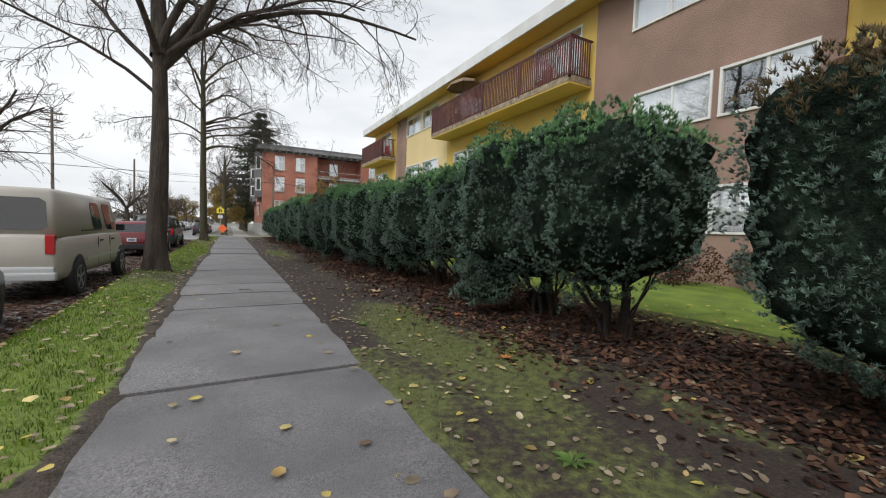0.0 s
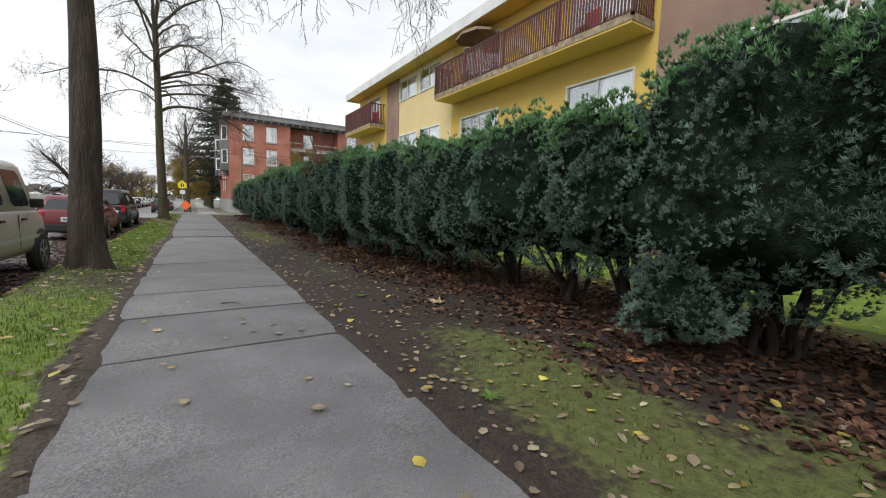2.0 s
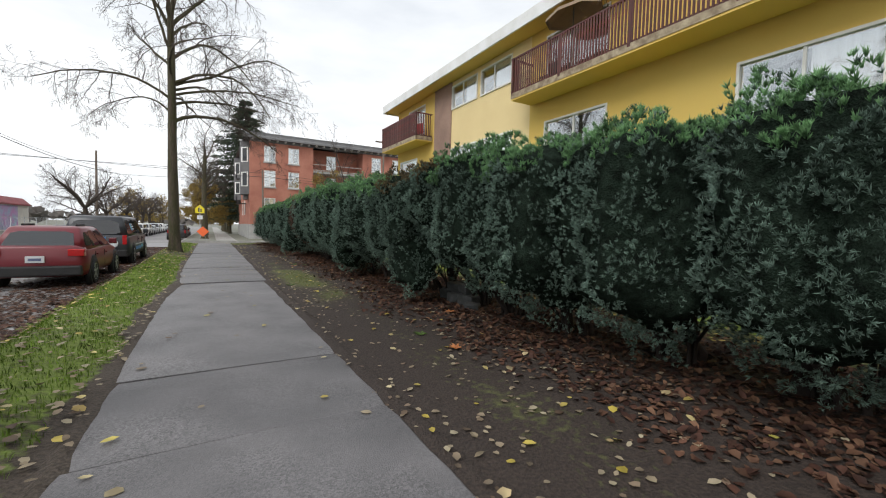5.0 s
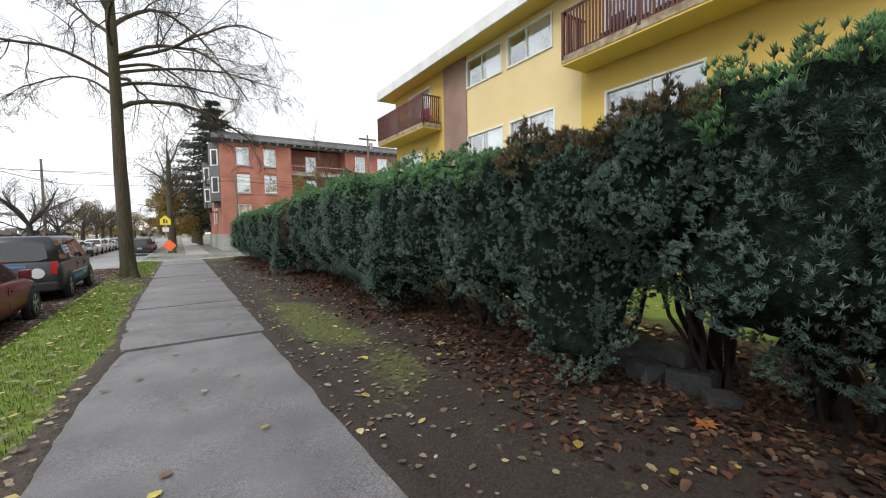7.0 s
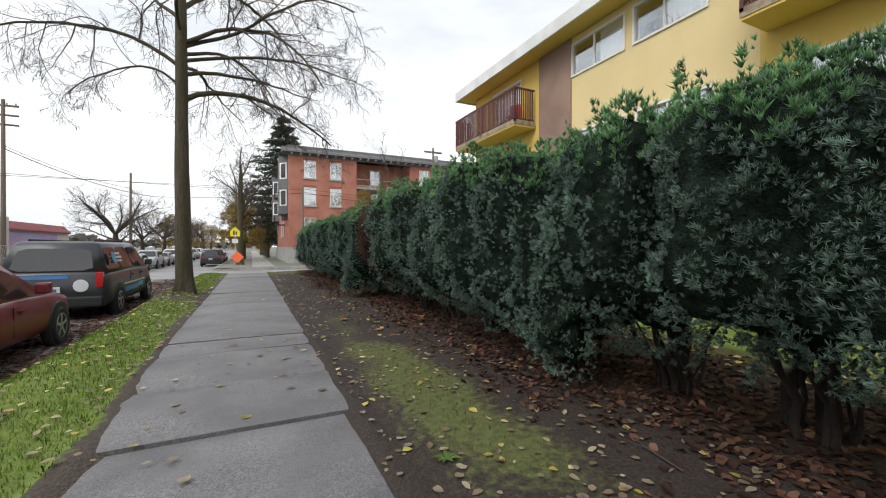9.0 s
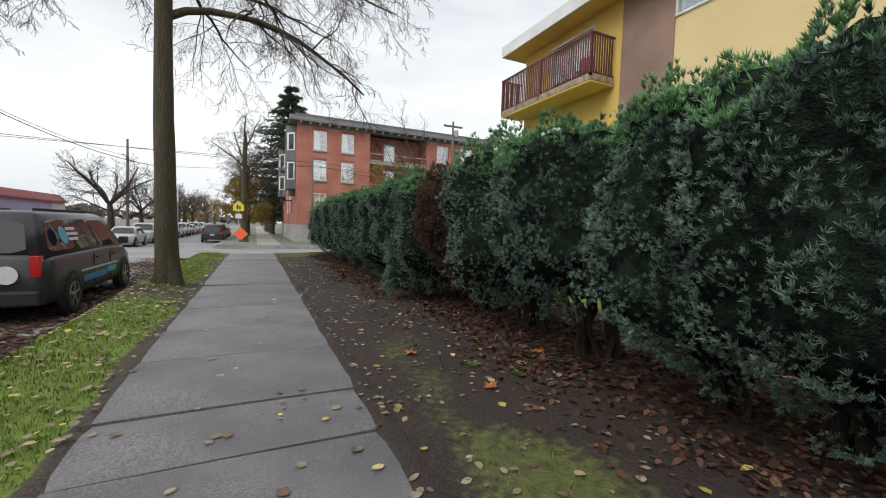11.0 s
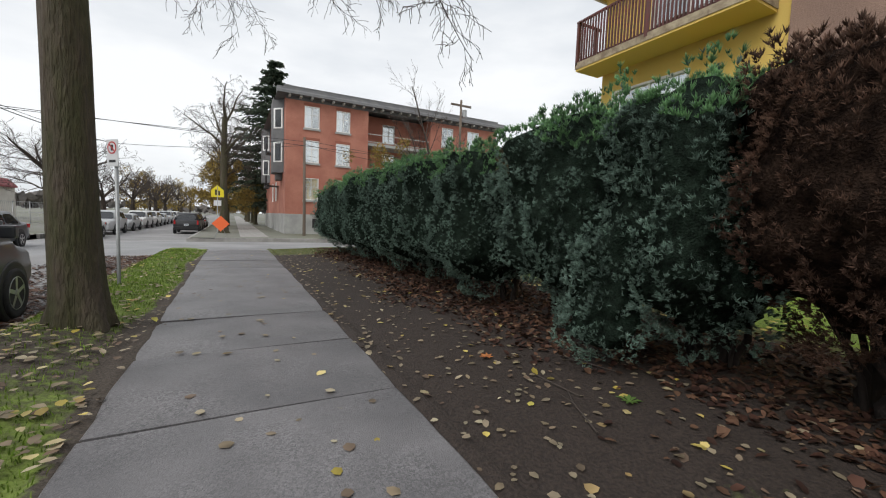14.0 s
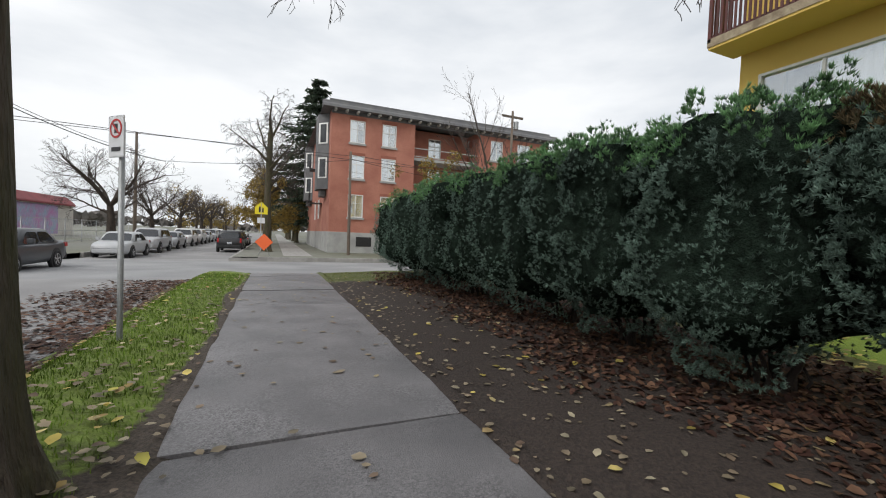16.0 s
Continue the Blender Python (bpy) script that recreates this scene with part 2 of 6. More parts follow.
M_BROWN = material("brown_pebble_stucco", (0.345, 0.228, 0.178), 0.95, vary=0.35, scale=0.9, fine=38, bump=1.0, depth=0.02, second=(0.27, 0.178, 0.142))
M_WHITE = material("white_paint", (0.78, 0.78, 0.76), 0.55, vary=0.06, scale=2, fine=30, bump=0.1, second=(0.68, 0.67, 0.64))
M_ROOFEDGE = material("white_fascia", (0.74, 0.75, 0.75), 0.5, vary=0.06, scale=1.2, fine=30, bump=0.1, second=(0.62, 0.62, 0.60))
M_ROOF = material("grey_roofing", (0.20, 0.20, 0.205), 0.9, vary=0.2, scale=0.8, fine=20)
M_RAIL = material("oxblood_timber", (0.115, 0.030, 0.028), 0.7, vary=0.3, scale=5, fine=50, bump=0.3, second=(0.080, 0.036, 0.030), per_object=0.25)
M_SLABEDGE = material("weathered_slab_edge", (0.42, 0.35, 0.24), 0.9, vary=0.3, scale=4, fine=40, second=(0.20, 0.15, 0.10))
M_BRICKWORK = material("red_brick_wall", (0.45, 0.195, 0.138), 0.9, vary=0.2, scale=0.7, fine=14, bump=0.4, depth=0.01, second=(0.36, 0.140, 0.100))
M_BRICK = material("red_brick", (0.37, 0.135, 0.09), 0.9, vary=0.2, scale=3, fine=30, per_object=0.2)
M_STONE = material("grey_stone", (0.40, 0.40, 0.385), 0.9, vary=0.12, scale=1.2, fine=20, second=(0.31, 0.31, 0.30))
M_CORNICE = material("cornice_grey", (0.115, 0.115, 0.12), 0.8, vary=0.15, scale=1.5, fine=25, second=(0.15, 0.15, 0.15))
M_PALETRIM = material("cornice_pale", (0.55, 0.53, 0.50), 0.8, scale=2, fine=25)
M_PANE = glass("window_glass", (0.80, 0.84, 0.86), 0.03, 0.64)
for node in M_PANE.node_tree.nodes:
    if node.type == "BSDF_PRINCIPLED":
        node.inputs["Metallic"].default_value = 1.0
M_CARGLASS = glass("car_glass", (0.018, 0.021, 0.025), 0.03, 0.06)
M_CURTAIN = material("pale_curtain", (0.82, 0.84, 0.85), 0.9, vary=0.08, scale=2, fine=12, stretch=(6, 6, 0.3), second=(0.70, 0.72, 0.73))
# backing behind the panes: the unlit room is painted into its dark grey
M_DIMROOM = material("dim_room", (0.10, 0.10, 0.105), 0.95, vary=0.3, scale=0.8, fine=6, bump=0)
for node in M_CARGLASS.node_tree.nodes:
    if node.type == "BSDF_PRINCIPLED":
        node.inputs["Coat Weight"].default_value = 0.0
        node.inputs["Specular IOR Level"].default_value = 0.9
M_TYRE = material("tyre_rubber", (0.018, 0.018, 0.019), 0.85, scale=10, fine=60)
M_RIM = material("wheel_alloy", (0.50, 0.50, 0.51), 0.35, metal=0.8, vary=0.1, scale=6, fine=30, bump=0)
M_BLACKTRIM = material("black_trim", (0.016, 0.016, 0.017), 0.55, scale=6, fine=50)
M_REDLAMP = material("red_lamp_lens", (0.42, 0.012, 0.014), 0.2, vary=0.1, scale=6, fine=30, bump=0, coat=0.5)
M_CLEARLAMP = material("clear_lamp_lens", (0.55, 0.56, 0.57), 0.15, vary=0.1, scale=6, fine=30, bump=0, coat=0.5)
M_PLATE = material("plate_white", (0.62, 0.64, 0.66), 0.5, vary=0.05, bump=0)
M_PLATEBAR = material("plate_ink", (0.10, 0.12, 0.22), 0.6, vary=0.05, bump=0)
M_STEEL = material("galvanised_steel", (0.33, 0.34, 0.34), 0.5, metal=0.6, vary=0.15, scale=4, fine=40, bump=0.1)
M_POLE = material("utility_timber", (0.14, 0.11, 0.085), 0.9, vary=0.3, scale=3, fine=40, stretch=(1, 1, 0.15))
M_WIRE = material("black_cable", (0.03, 0.03, 0.032), 0.7, bump=0)
M_ORANGE = material("orange_sign_face", (0.90, 0.16, 0.045), 0.5, vary=0.05, scale=3, bump=0)
M_SIGNYELLOW = material("yellow_sign_face", (0.80, 0.66, 0.02), 0.5, vary=0.05, scale=3, bump=0)
M_SIGNWHITE = material("white_sign_face", (0.68, 0.69, 0.70), 0.5, vary=0.05, scale=5, bump=0)
M_SIGNRED = material("red_sign_ink", (0.50, 0.03, 0.03), 0.5, vary=0.05, bump=0)
M_BLACKINK = material("black_sign_ink", (0.02, 0.02, 0.022), 0.6, vary=0.05, bump=0)
M_BLUE = material("blue_decal", (0.06, 0.22, 0.52), 0.45, vary=0.1, scale=4, bump=0)
M_CYAN = material("cyan_decal", (0.10, 0.42, 0.62), 0.45, vary=0.1, scale=4, bump=0)
M_MAROON = material("maroon_cladding", (0.27, 0.055, 0.062), 0.7, vary=0.12, scale=1.0, fine=15, second=(0.21, 0.045, 0.05))
M_HALLWALL = material("offwhite_block", (0.60, 0.57, 0.51), 0.9, vary=0.1, scale=0.6, fine=12, second=(0.50, 0.47, 0.42))
M_MURAL = material("mural_paint", (0.46, 0.22, 0.42), 0.8, vary=0.2, scale=0.9, fine=4, second=(0.30, 0.38, 0.50))
M_CANVAS = material("brown_canvas", (0.30, 0.215, 0.15), 0.9, vary=0.15, scale=3, fine=60)
M_REDCHAIR = material("red_plastic", (0.42, 0.035, 0.05), 0.5, vary=0.1, scale=3, bump=0)
M_DISTANT = material("distant_trees", (0.16, 0.14, 0.125), 1.0, vary=0.35, scale=0.25, fine=1.6, bump=0, second=(0.11, 0.105, 0.10))


def paint(name, colour):
    return material(name, colour, 0.36, vary=0.06, scale=1.5, fine=30, bump=0, coat=0.2, spec=0.45)


M_VAN = paint("tan_metallic_paint", (0.40, 0.372, 0.330))
M_REDCAR = paint("maroon_paint", (0.15, 0.014, 0.022))
M_DARKVAN = paint("charcoal_paint", (0.030, 0.033, 0.040))
M_SILVER = paint("silver_paint", (0.42, 0.43, 0.44))
M_WHITECAR = paint("white_car_paint", (0.66, 0.66, 0.65))
M_BLACKCAR = paint("black_car_paint", (0.020, 0.021, 0.024))
M_GREYCAR = paint("graphite_paint", (0.050, 0.055, 0.062))

# ---- building blocks ----


def mesh_of(name, verts, faces, mat, smooth=False):
    me = bpy.data.meshes.new(name)
    me.from_pydata([tuple(v) for v in verts], [], faces)
    if smooth:
        me.polygons.foreach_set("use_smooth", [True] * len(me.polygons))
    if mat:
        me.materials.append(mat)
    me.update()
    return me


def empty(name, m, label, category, group=""):
    ob = new(name)
    ob.empty_display_size = 0.2
    ob.matrix_world = m
    return tagged(ob, label, category, group)


def attach(name, me, parent, label=""):
    """One mesh object, laid in its parent's own space."""
    ob = new(name, me)
    ob.parent = parent
    return tagged(ob, label)


def part(name, bm, mat, parent, label="", smooth=False):
    me = bpy.data.meshes.new(name)
    bm.to_mesh(me)
    bm.free()
    me.materials.append(mat)
    if smooth:
        me.polygons.foreach_set("use_smooth", [True] * len(me.polygons))
    return attach(name, me, parent, label)


def structure(name, bm, mat, label):
    me = bpy.data.meshes.new(name)
    bm.to_mesh(me)
    bm.free()
    me.materials.append(mat)
    return tagged(new(name, me), label, "", "", "structure")


def add_box(bm, x0, x1, y0, y1, z0, z1, bevel=0.0):
    vs = [bm.verts.new((x, y, z)) for x in (x0, x1) for y in (y0, y1) for z in (z0, z1)]
    fs = [bm.faces.new([vs[i] for i in q]) for q in ((0, 1, 3, 2), (4, 6, 7, 5), (0, 4, 5, 1), (2, 3, 7, 6), (0, 2, 6, 4), (1, 5, 7, 3))]
    if bevel:
        es = list({e for f in fs for e in f.edges})
        bmesh.ops.bevel(bm, geom=es, offset=bevel, segments=2, affect="EDGES", profile=0.6)
    return bm


def box(x0, x1, y0, y1, z0, z1, bevel=0.0):
    return add_box(bmesh.new(), x0, x1, y0, y1, z0, z1, bevel)


def prism(points, thick, axis=2):
    """A flat outline given thickness along an axis."""
    bm = bmesh.new()

    def put(p, d):
        q = [p[0], p[1]]
        q.insert(axis, d)
        return bm.verts.new(q)
    a = [put(p, 0.0) for p in points]
    b = [put(p, thick) for p in points]
    bm.faces.new(a[::-1])
    bm.faces.new(b)
    for i in range(len(a)):
        j = (i + 1) % len(a)
        bm.faces.new((a[i], a[j], b[j], b[i]))
    bmesh.ops.recalc_face_normals(bm, faces=bm.faces)
    return bm


def tube_into(verts, faces, pts, radii, sides, cap=True):
    """Adds a tapered tube along pts to the lists."""
    base = len(verts)
    up = Vector((0.31, 0.22, 0.92))
    for i, p in enumerate(pts):
        d = (pts[min(i + 1, len(pts) - 1)] - pts[max(i - 1, 0)]).normalized()
        a = d.cross(up)
        if a.length < 0.1:
            a = d.cross(Vector((1, 0, 0)))
        a.normalize()
        b = d.cross(a)
        for k in range(sides):
            t = 2 * math.pi * k / sides
            verts.append(p + (a * math.cos(t) + b * math.sin(t)) * radii[i])
    for i in range(len(pts) - 1):
        for k in range(sides):
            k2 = (k + 1) % sides
            faces.append((base + i * sides + k, base + i * sides + k2, base + (i + 1) * sides + k2, base + (i + 1) * sides + k))
    if cap:
        faces.append(tuple(base + (len(pts) - 1) * sides + k for k in range(sides)))


def tube(name, pts, radii, mat, parent, sides=8, label=""):
    v, f = [], []
    tube_into(v, f, [Vector(p) for p in pts], radii, sides)
    return attach(name, mesh_of(name, v, f, mat, True), parent, label)


def cyl(name, p0, p1, r, mat, parent, sides=12, label=""):
    return tube(name, [p0, p1], [r, r], mat, parent, sides, label)


def quads_mesh(name, v, mat):
    """v: an array of N quads x 4 corners x 3."""
    n = len(v)
    me = bpy.data.meshes.new(name)
    me.vertices.add(n * 4)
    me.vertices.foreach_set("co", v.reshape(-1).astype(np.float32))
    me.loops.add(n * 4)
    me.loops.foreach_set("vertex_index", np.arange(n * 4, dtype=np.int32))
    me.polygons.add(n)
    me.polygons.foreach_set("loop_start", np.arange(0, n * 4, 4, dtype=np.int32))
    me.polygons.foreach_set("loop_total", np.full(n, 4, dtype=np.int32))
    me.materials.append(mat)
    me.update(calc_edges=True)
    return me


def unit(a):
    return a / np.maximum(np.linalg.norm(a, axis=-1, keepdims=True), 1e-6)


def smoothstep(a, b, x):
    t = min(1.0, max(0.0, (x - a) / (b - a)))
    return t * t * (3 - 2 * t)


# ---- the lie of the land ----
EDGE_L, EDGE_R, KERB, FARKERB = -0.95, 0.92, -2.55, -9.7
CROSS_NEAR, CROSS_FAR = 40.6, 51.5


def fall(y):
    return -0.36 * smoothstep(36.0, 57.0, y)


def left_soil(y):
    """How far the verge's soil has crept over the slabs."""
    return EDGE_L - 0.055 + 0.05 * smoothstep(13.5, 6.0, y) + 0.14 * math.exp(-((y - 18.9) / 1.5) ** 2) + 0.012 * noise.noise((y * 1.4, 0.3, 0.0)) + 0.02 * noise.noise((y * 5.0, 2.3, 0.0))


def right_soil(y):
    return EDGE_R + 0.065 + 0.02 * noise.noise((y * 1.3, 7.3, 0.0)) + 0.03 * noise.noise((y * 5.0, 9.3, 0.0))


def verge_z(x, y):
    if x > EDGE_L - 0.06:
        return fall(y) + 0.016 - 0.4 * min(0.15, max(0.0, x - left_soil(y)))
    t = (EDGE_L - x) / (EDGE_L - KERB)
    hump = 0.07 + 0.07 * math.exp(-((y - 11.5) / 2.5) ** 2) + 0.07 * math.exp(-((y - 28.5) / 2.5) ** 2)
    return fall(y) - 0.015 + hump * smoothstep(0.0, 0.45, t) * (1 - smoothstep(0.62, 1.0, t)) - 0.25 * smoothstep(0.60, 1.04, t) + 0.02 * noise.noise((x * 1.3, y * 0.9, 0))


def bed_z(x, y):
    if x < EDGE_R + 0.11:
        return fall(y) + 0.016 - 0.4 * min(0.15, max(0.0, right_soil(y) - x))
    return fall(y) - 0.02 + 0.035 * min(3.4, max(0.0, x - EDGE_R)) + 0.03 * noise.noise((x * 0.9, y * 0.9, 5)) * smoothstep(0.9, 1.6, x)


def bed_turf(x, y):
    """How much moss and grass the planting bed carries, 0 to 1."""
    patch = noise.noise((x * 0.55, y * 0.24, 3.3)) + 0.5 * noise.noise((x * 1.7, y * 1.1, 8.1))
    stripe = math.exp(-((x - 1.75) / 0.55) ** 2)
    near = 0.30 * smoothstep(6.0, 2.5, y) if y < 6 else 0.0
    along = 0.85 if y < 7 else 0.45 if y < 14.8 else 1.12 if y < 24.4 else 0.15
    a = stripe * (0.52 + 0.75 * patch + near) * along
    for px, py, wx, wy, k in ((1.75, 22.6, 0.42, 1.7, 0.50), (1.60, 18.3, 0.42, 2.0, 0.38), (1.95, 5.6, 0.5, 1.3, 0.55), (1.5, 14.9, 0.35, 1.0, 0.36)):
        a += k * math.exp(-((x - px) / wx) ** 2 - ((y - py) / wy) ** 2) * (1.0 + 0.8 * patch)
    if y > 36.3:
        a = max(a, smoothstep(36.2, 37.4, y + 0.4 * noise.noise((x * 2, y * 2, 1))))
    if y < 4.4 and x < 3.2:
        a = max(a, 0.34 + 1.1 * patch) * smoothstep(3.4, 2.6, x)
    if x > 4.9:
        a = max(a, smoothstep(4.7, 5.3, x + 0.2 * patch))
    return max(0.0, min(1.0, a))


def verge_turf(x, y):
    t = (EDGE_L - x) / (EDGE_L - KERB)
    patch = noise.noise((x * 0.9, y * 0.35, 1.7)) + 0.4 * noise.noise((x * 2.3, y * 1.9, 4.0))
    a = 0.95 + 0.35 * patch
    a -= 0.95 * smoothstep(0.13, 0.01, t + 0.10 * patch)
    for ty in (11.2, 28.3):
        a -= (0.62 + 0.5 * patch) * math.exp(-((y - ty + 0.6) / 1.5) ** 2)
    return max(0.0, min(1.0, a))

# ---- ground, road, pavement ----


def sheet(name, x0, x1, y0, y1, step, height, mat, label, turf=None):
    nx, ny = max(2, int((x1 - x0) / step) + 1), max(2, int((y1 - y0) / step) + 1)
    xs, ys = np.linspace(x0, x1, nx), np.linspace(y0, y1, ny)
    verts = [(x, y, height(x, y)) for y in ys for x in xs]
    faces = [(j * nx + i, j * nx + i + 1, (j + 1) * nx + i + 1, (j + 1) * nx + i) for j in range(ny - 1) for i in range(nx - 1)]
    me = mesh_of(name, verts, faces, mat, True)
    if turf:
        at = me.attributes.new("turf", "FLOAT", "POINT")
        at.data.foreach_set("value", [turf(v[0], v[1]) for v in verts])
    return tagged(new(name, me), label, "", "", "structure")


sheet("ground", -900, 900, -300, 1500, 60, lambda x, y: -0.76, M_EARTH, "muted brown-green ground reaching out to the horizon")
sheet("verge", KERB - 0.12, EDGE_L + 0.62, -4, CROSS_NEAR - 1.4, 0.06, verge_z, M_VERGE, "grassy verge with worn muddy patches beside the pavement", verge_turf)
sheet("planting_bed", EDGE_R - 0.16, 5.6, -4, CROSS_NEAR - 1.2, 0.075, bed_z, M_SOIL, "damp bare soil bed with moss and leaf litter", bed_turf)
sheet("lawn", 5.6, 10.6, -6, CROSS_NEAR - 1.2, 0.5, lambda x, y: bed_z(5.6, y) + 0.03 * noise.noise((x, y, 2)), M_LAWN, "bright green mown lawn behind the hedge")
sheet("road", FARKERB, KERB - 0.10, -40, CROSS_NEAR, 1.2, lambda x, y: fall(y) - 0.29, M_ASPHALT, "pale worn asphalt street with damp patches")
sheet("crossing_road", -80, 90, CROSS_NEAR, CROSS_FAR, 1.6, lambda x, y: fall(y) - 0.29, M_CROSS, "patched grey asphalt of the crossing street")
sheet("road_beyond", FARKERB, KERB - 0.10, CROSS_FAR, 240, 2.0, lambda x, y: fall(y) - 0.29, M_ASPHALT, "pale asphalt street running on beyond the junction")
sheet("far_bank", -60, FARKERB - 0.15, -40, CROSS_NEAR, 2.5, lambda x, y: fall(y) - 0.05, M_EARTH, "worn grass strip across the street")
sheet("far_bank_beyond", -60, FARKERB - 0.15, CROSS_FAR, 240, 3.0, lambda x, y: fall(y) - 0.04, M_EARTH, "worn grass strip across the street beyond the junction")
sheet("corner_plot", KERB + 0.05, 80, CROSS_FAR + 0.15, 240, 3.0, lambda x, y: fall(y) - 0.05, M_EARTH, "trodden ground and verge beyond the junction")
sheet("apron", KERB - 0.1, 6.0, CROSS_NEAR - 1.4, CROSS_NEAR, 0.35, lambda x, y: fall(y) - 0.02 - 0.27 * max(smoothstep(CROSS_NEAR - 1.3, CROSS_NEAR, y), smoothstep(KERB + 1.0, KERB + 0.1, x)), M_CROSS,
      "sloping asphalt apron at the street corner")

bm = box(FARKERB - 0.15, FARKERB, -40, CROSS_NEAR - 2, -0.5, 0.0)
structure("kerb", bm, M_KERB, "pale concrete kerb across the street")
bm = box(FARKERB - 0.15, FARKERB, CROSS_FAR + 2, 240, -0.9, -0.36)
structure("kerb_beyond", bm, M_KERB, "pale concrete kerb across the street beyond the junction")
bm = add_box(add_box(box(KERB - 0.1, KERB + 0.05, CROSS_FAR + 0.16, 240, -0.9, -0.40), KERB + 1.4, 60, CROSS_FAR, CROSS_FAR + 0.15, -0.9, -0.33), KERB - 0.1, KERB + 1.399, CROSS_FAR, CROSS_FAR + 0.15, -0.9, -0.40)
structure("kerb_corner", bm, M_KERB, "pale concrete kerb round the far corner")

# pavement: cast slabs, each one a little off level
rng = np.random.RandomState(11)
walk_base = structure("pavement", box(EDGE_L + 0.02, EDGE_R - 0.02, -4, CROSS_NEAR - 1.4, -0.4, -0.06), M_KERB, "damp grey concrete pavement of cast slabs")
JOINTS = [-4.0, -2.5, -1.0, 0.8, 2.4, 3.93, 5.6, 7.13, 8.42, 9.60, 11.05, 12.45, 18.68, 19.90, 21.32, 22.10, 23.45, 24.74, 26.17, 27.53, 28.90, 33.6, 35.4, 37.0, 38.2, 39.2]


def slab_mesh(run, k):
    """One cast slab with a slightly broken edge and rounded arrises."""
    n = max(4, int(run / 0.22))
    v, f = [], []
    for i in range(n + 1):
        y = 0.013 + (run - 0.026) * i / n
        xl = EDGE_L + 0.03 * noise.noise((y * 2.1, k * 7.0, 1.0))
        xr = EDGE_R + 0.03 * noise.noise((y * 2.1, k * 7.0, 4.0))
        dip = 0.013 if i in (0, n) else 0.0
        v += [(xl, y, -0.07), (xl, y, -0.012 - dip), (xl + 0.014, y, -dip), (0.0, y, 0.004 - dip), (xr - 0.014, y, -dip), (xr, y, -0.012 - dip), (xr, y, -0.07)]
    for i in range(n):
        for q in range(6):
            a = i * 7 + q
            f.append((a, a + 1, a + 8, a + 7))
    f += [tuple(range(7))[::-1], tuple(n * 7 + q for q in range(7))]
    return mesh_of("slab", v, f, M_SLAB)


for k in range(len(JOINTS) - 1):
    y, run = JOINTS[k], JOINTS[k + 1] - JOINTS[k]
    ob = new("slab", slab_mesh(run, k))
    ob.parent = walk_base
    ob.matrix_world = pose(0, y, fall(y) + rng.uniform(-0.007, 0.007), math.degrees(math.atan2(fall(y + run) - fall(y), run)) + rng.uniform(-0.3, 0.3), rng.uniform(-0.3, 0.3), rng.uniform(-0.5, 0.5))
bm = box(0.25, 2.05, CROSS_FAR + 0.2, 200, -0.6, -0.385)
structure("pavement_beyond", bm, M_KERB, "concrete pavement running on beyond the junction")

# ---- buildings ----


def wall_sheet(bm, u0, u1, z0, z1, holes, place, deep):
    """A wall in its own (u, z) plane with rectangular holes and their reveals. place(u, z, d) gives the point d behind the face."""
    us = sorted({u0, u1, *[h[0] for h in holes], *[h[1] for h in holes]})
    zs = sorted({z0, z1, *[h[2] for h in holes], *[h[3] for h in holes]})
    us = [u for u in us if u0 <= u <= u1]
    zs = [z for z in zs if z0 <= z <= z1]
    for i in range(len(us) - 1):
        for j in range(len(zs) - 1):
            cu, cz = (us[i] + us[i + 1]) / 2, (zs[j] + zs[j + 1]) / 2
            if any(h[0] < cu < h[1] and h[2] < cz < h[3] for h in holes):
                continue
            for d in (0.0, deep):
                bm.faces.new([bm.verts.new(place(u, z, d)) for u, z in ((us[i], zs[j]), (us[i + 1], zs[j]), (us[i + 1], zs[j + 1]), (us[i], zs[j + 1]))])
    loops = [(u0, u1, z0, z1)] + list(holes)
    for a, b, c, d in loops:
        ring = ((a, c), (b, c), (b, d), (a, d))
        for k in range(4):
            p, q = ring[k], ring[(k + 1) % 4]
            bm.faces.new([bm.verts.new(place(*p, 0.0)), bm.verts.new(place(*q, 0.0)), bm.verts.new(place(*q, deep)), bm.verts.new(place(*p, deep))])
    bmesh.ops.remove_doubles(bm, verts=bm.verts, dist=0.0005)
    bmesh.ops.recalc_face_normals(bm, faces=bm.faces)
    return bm


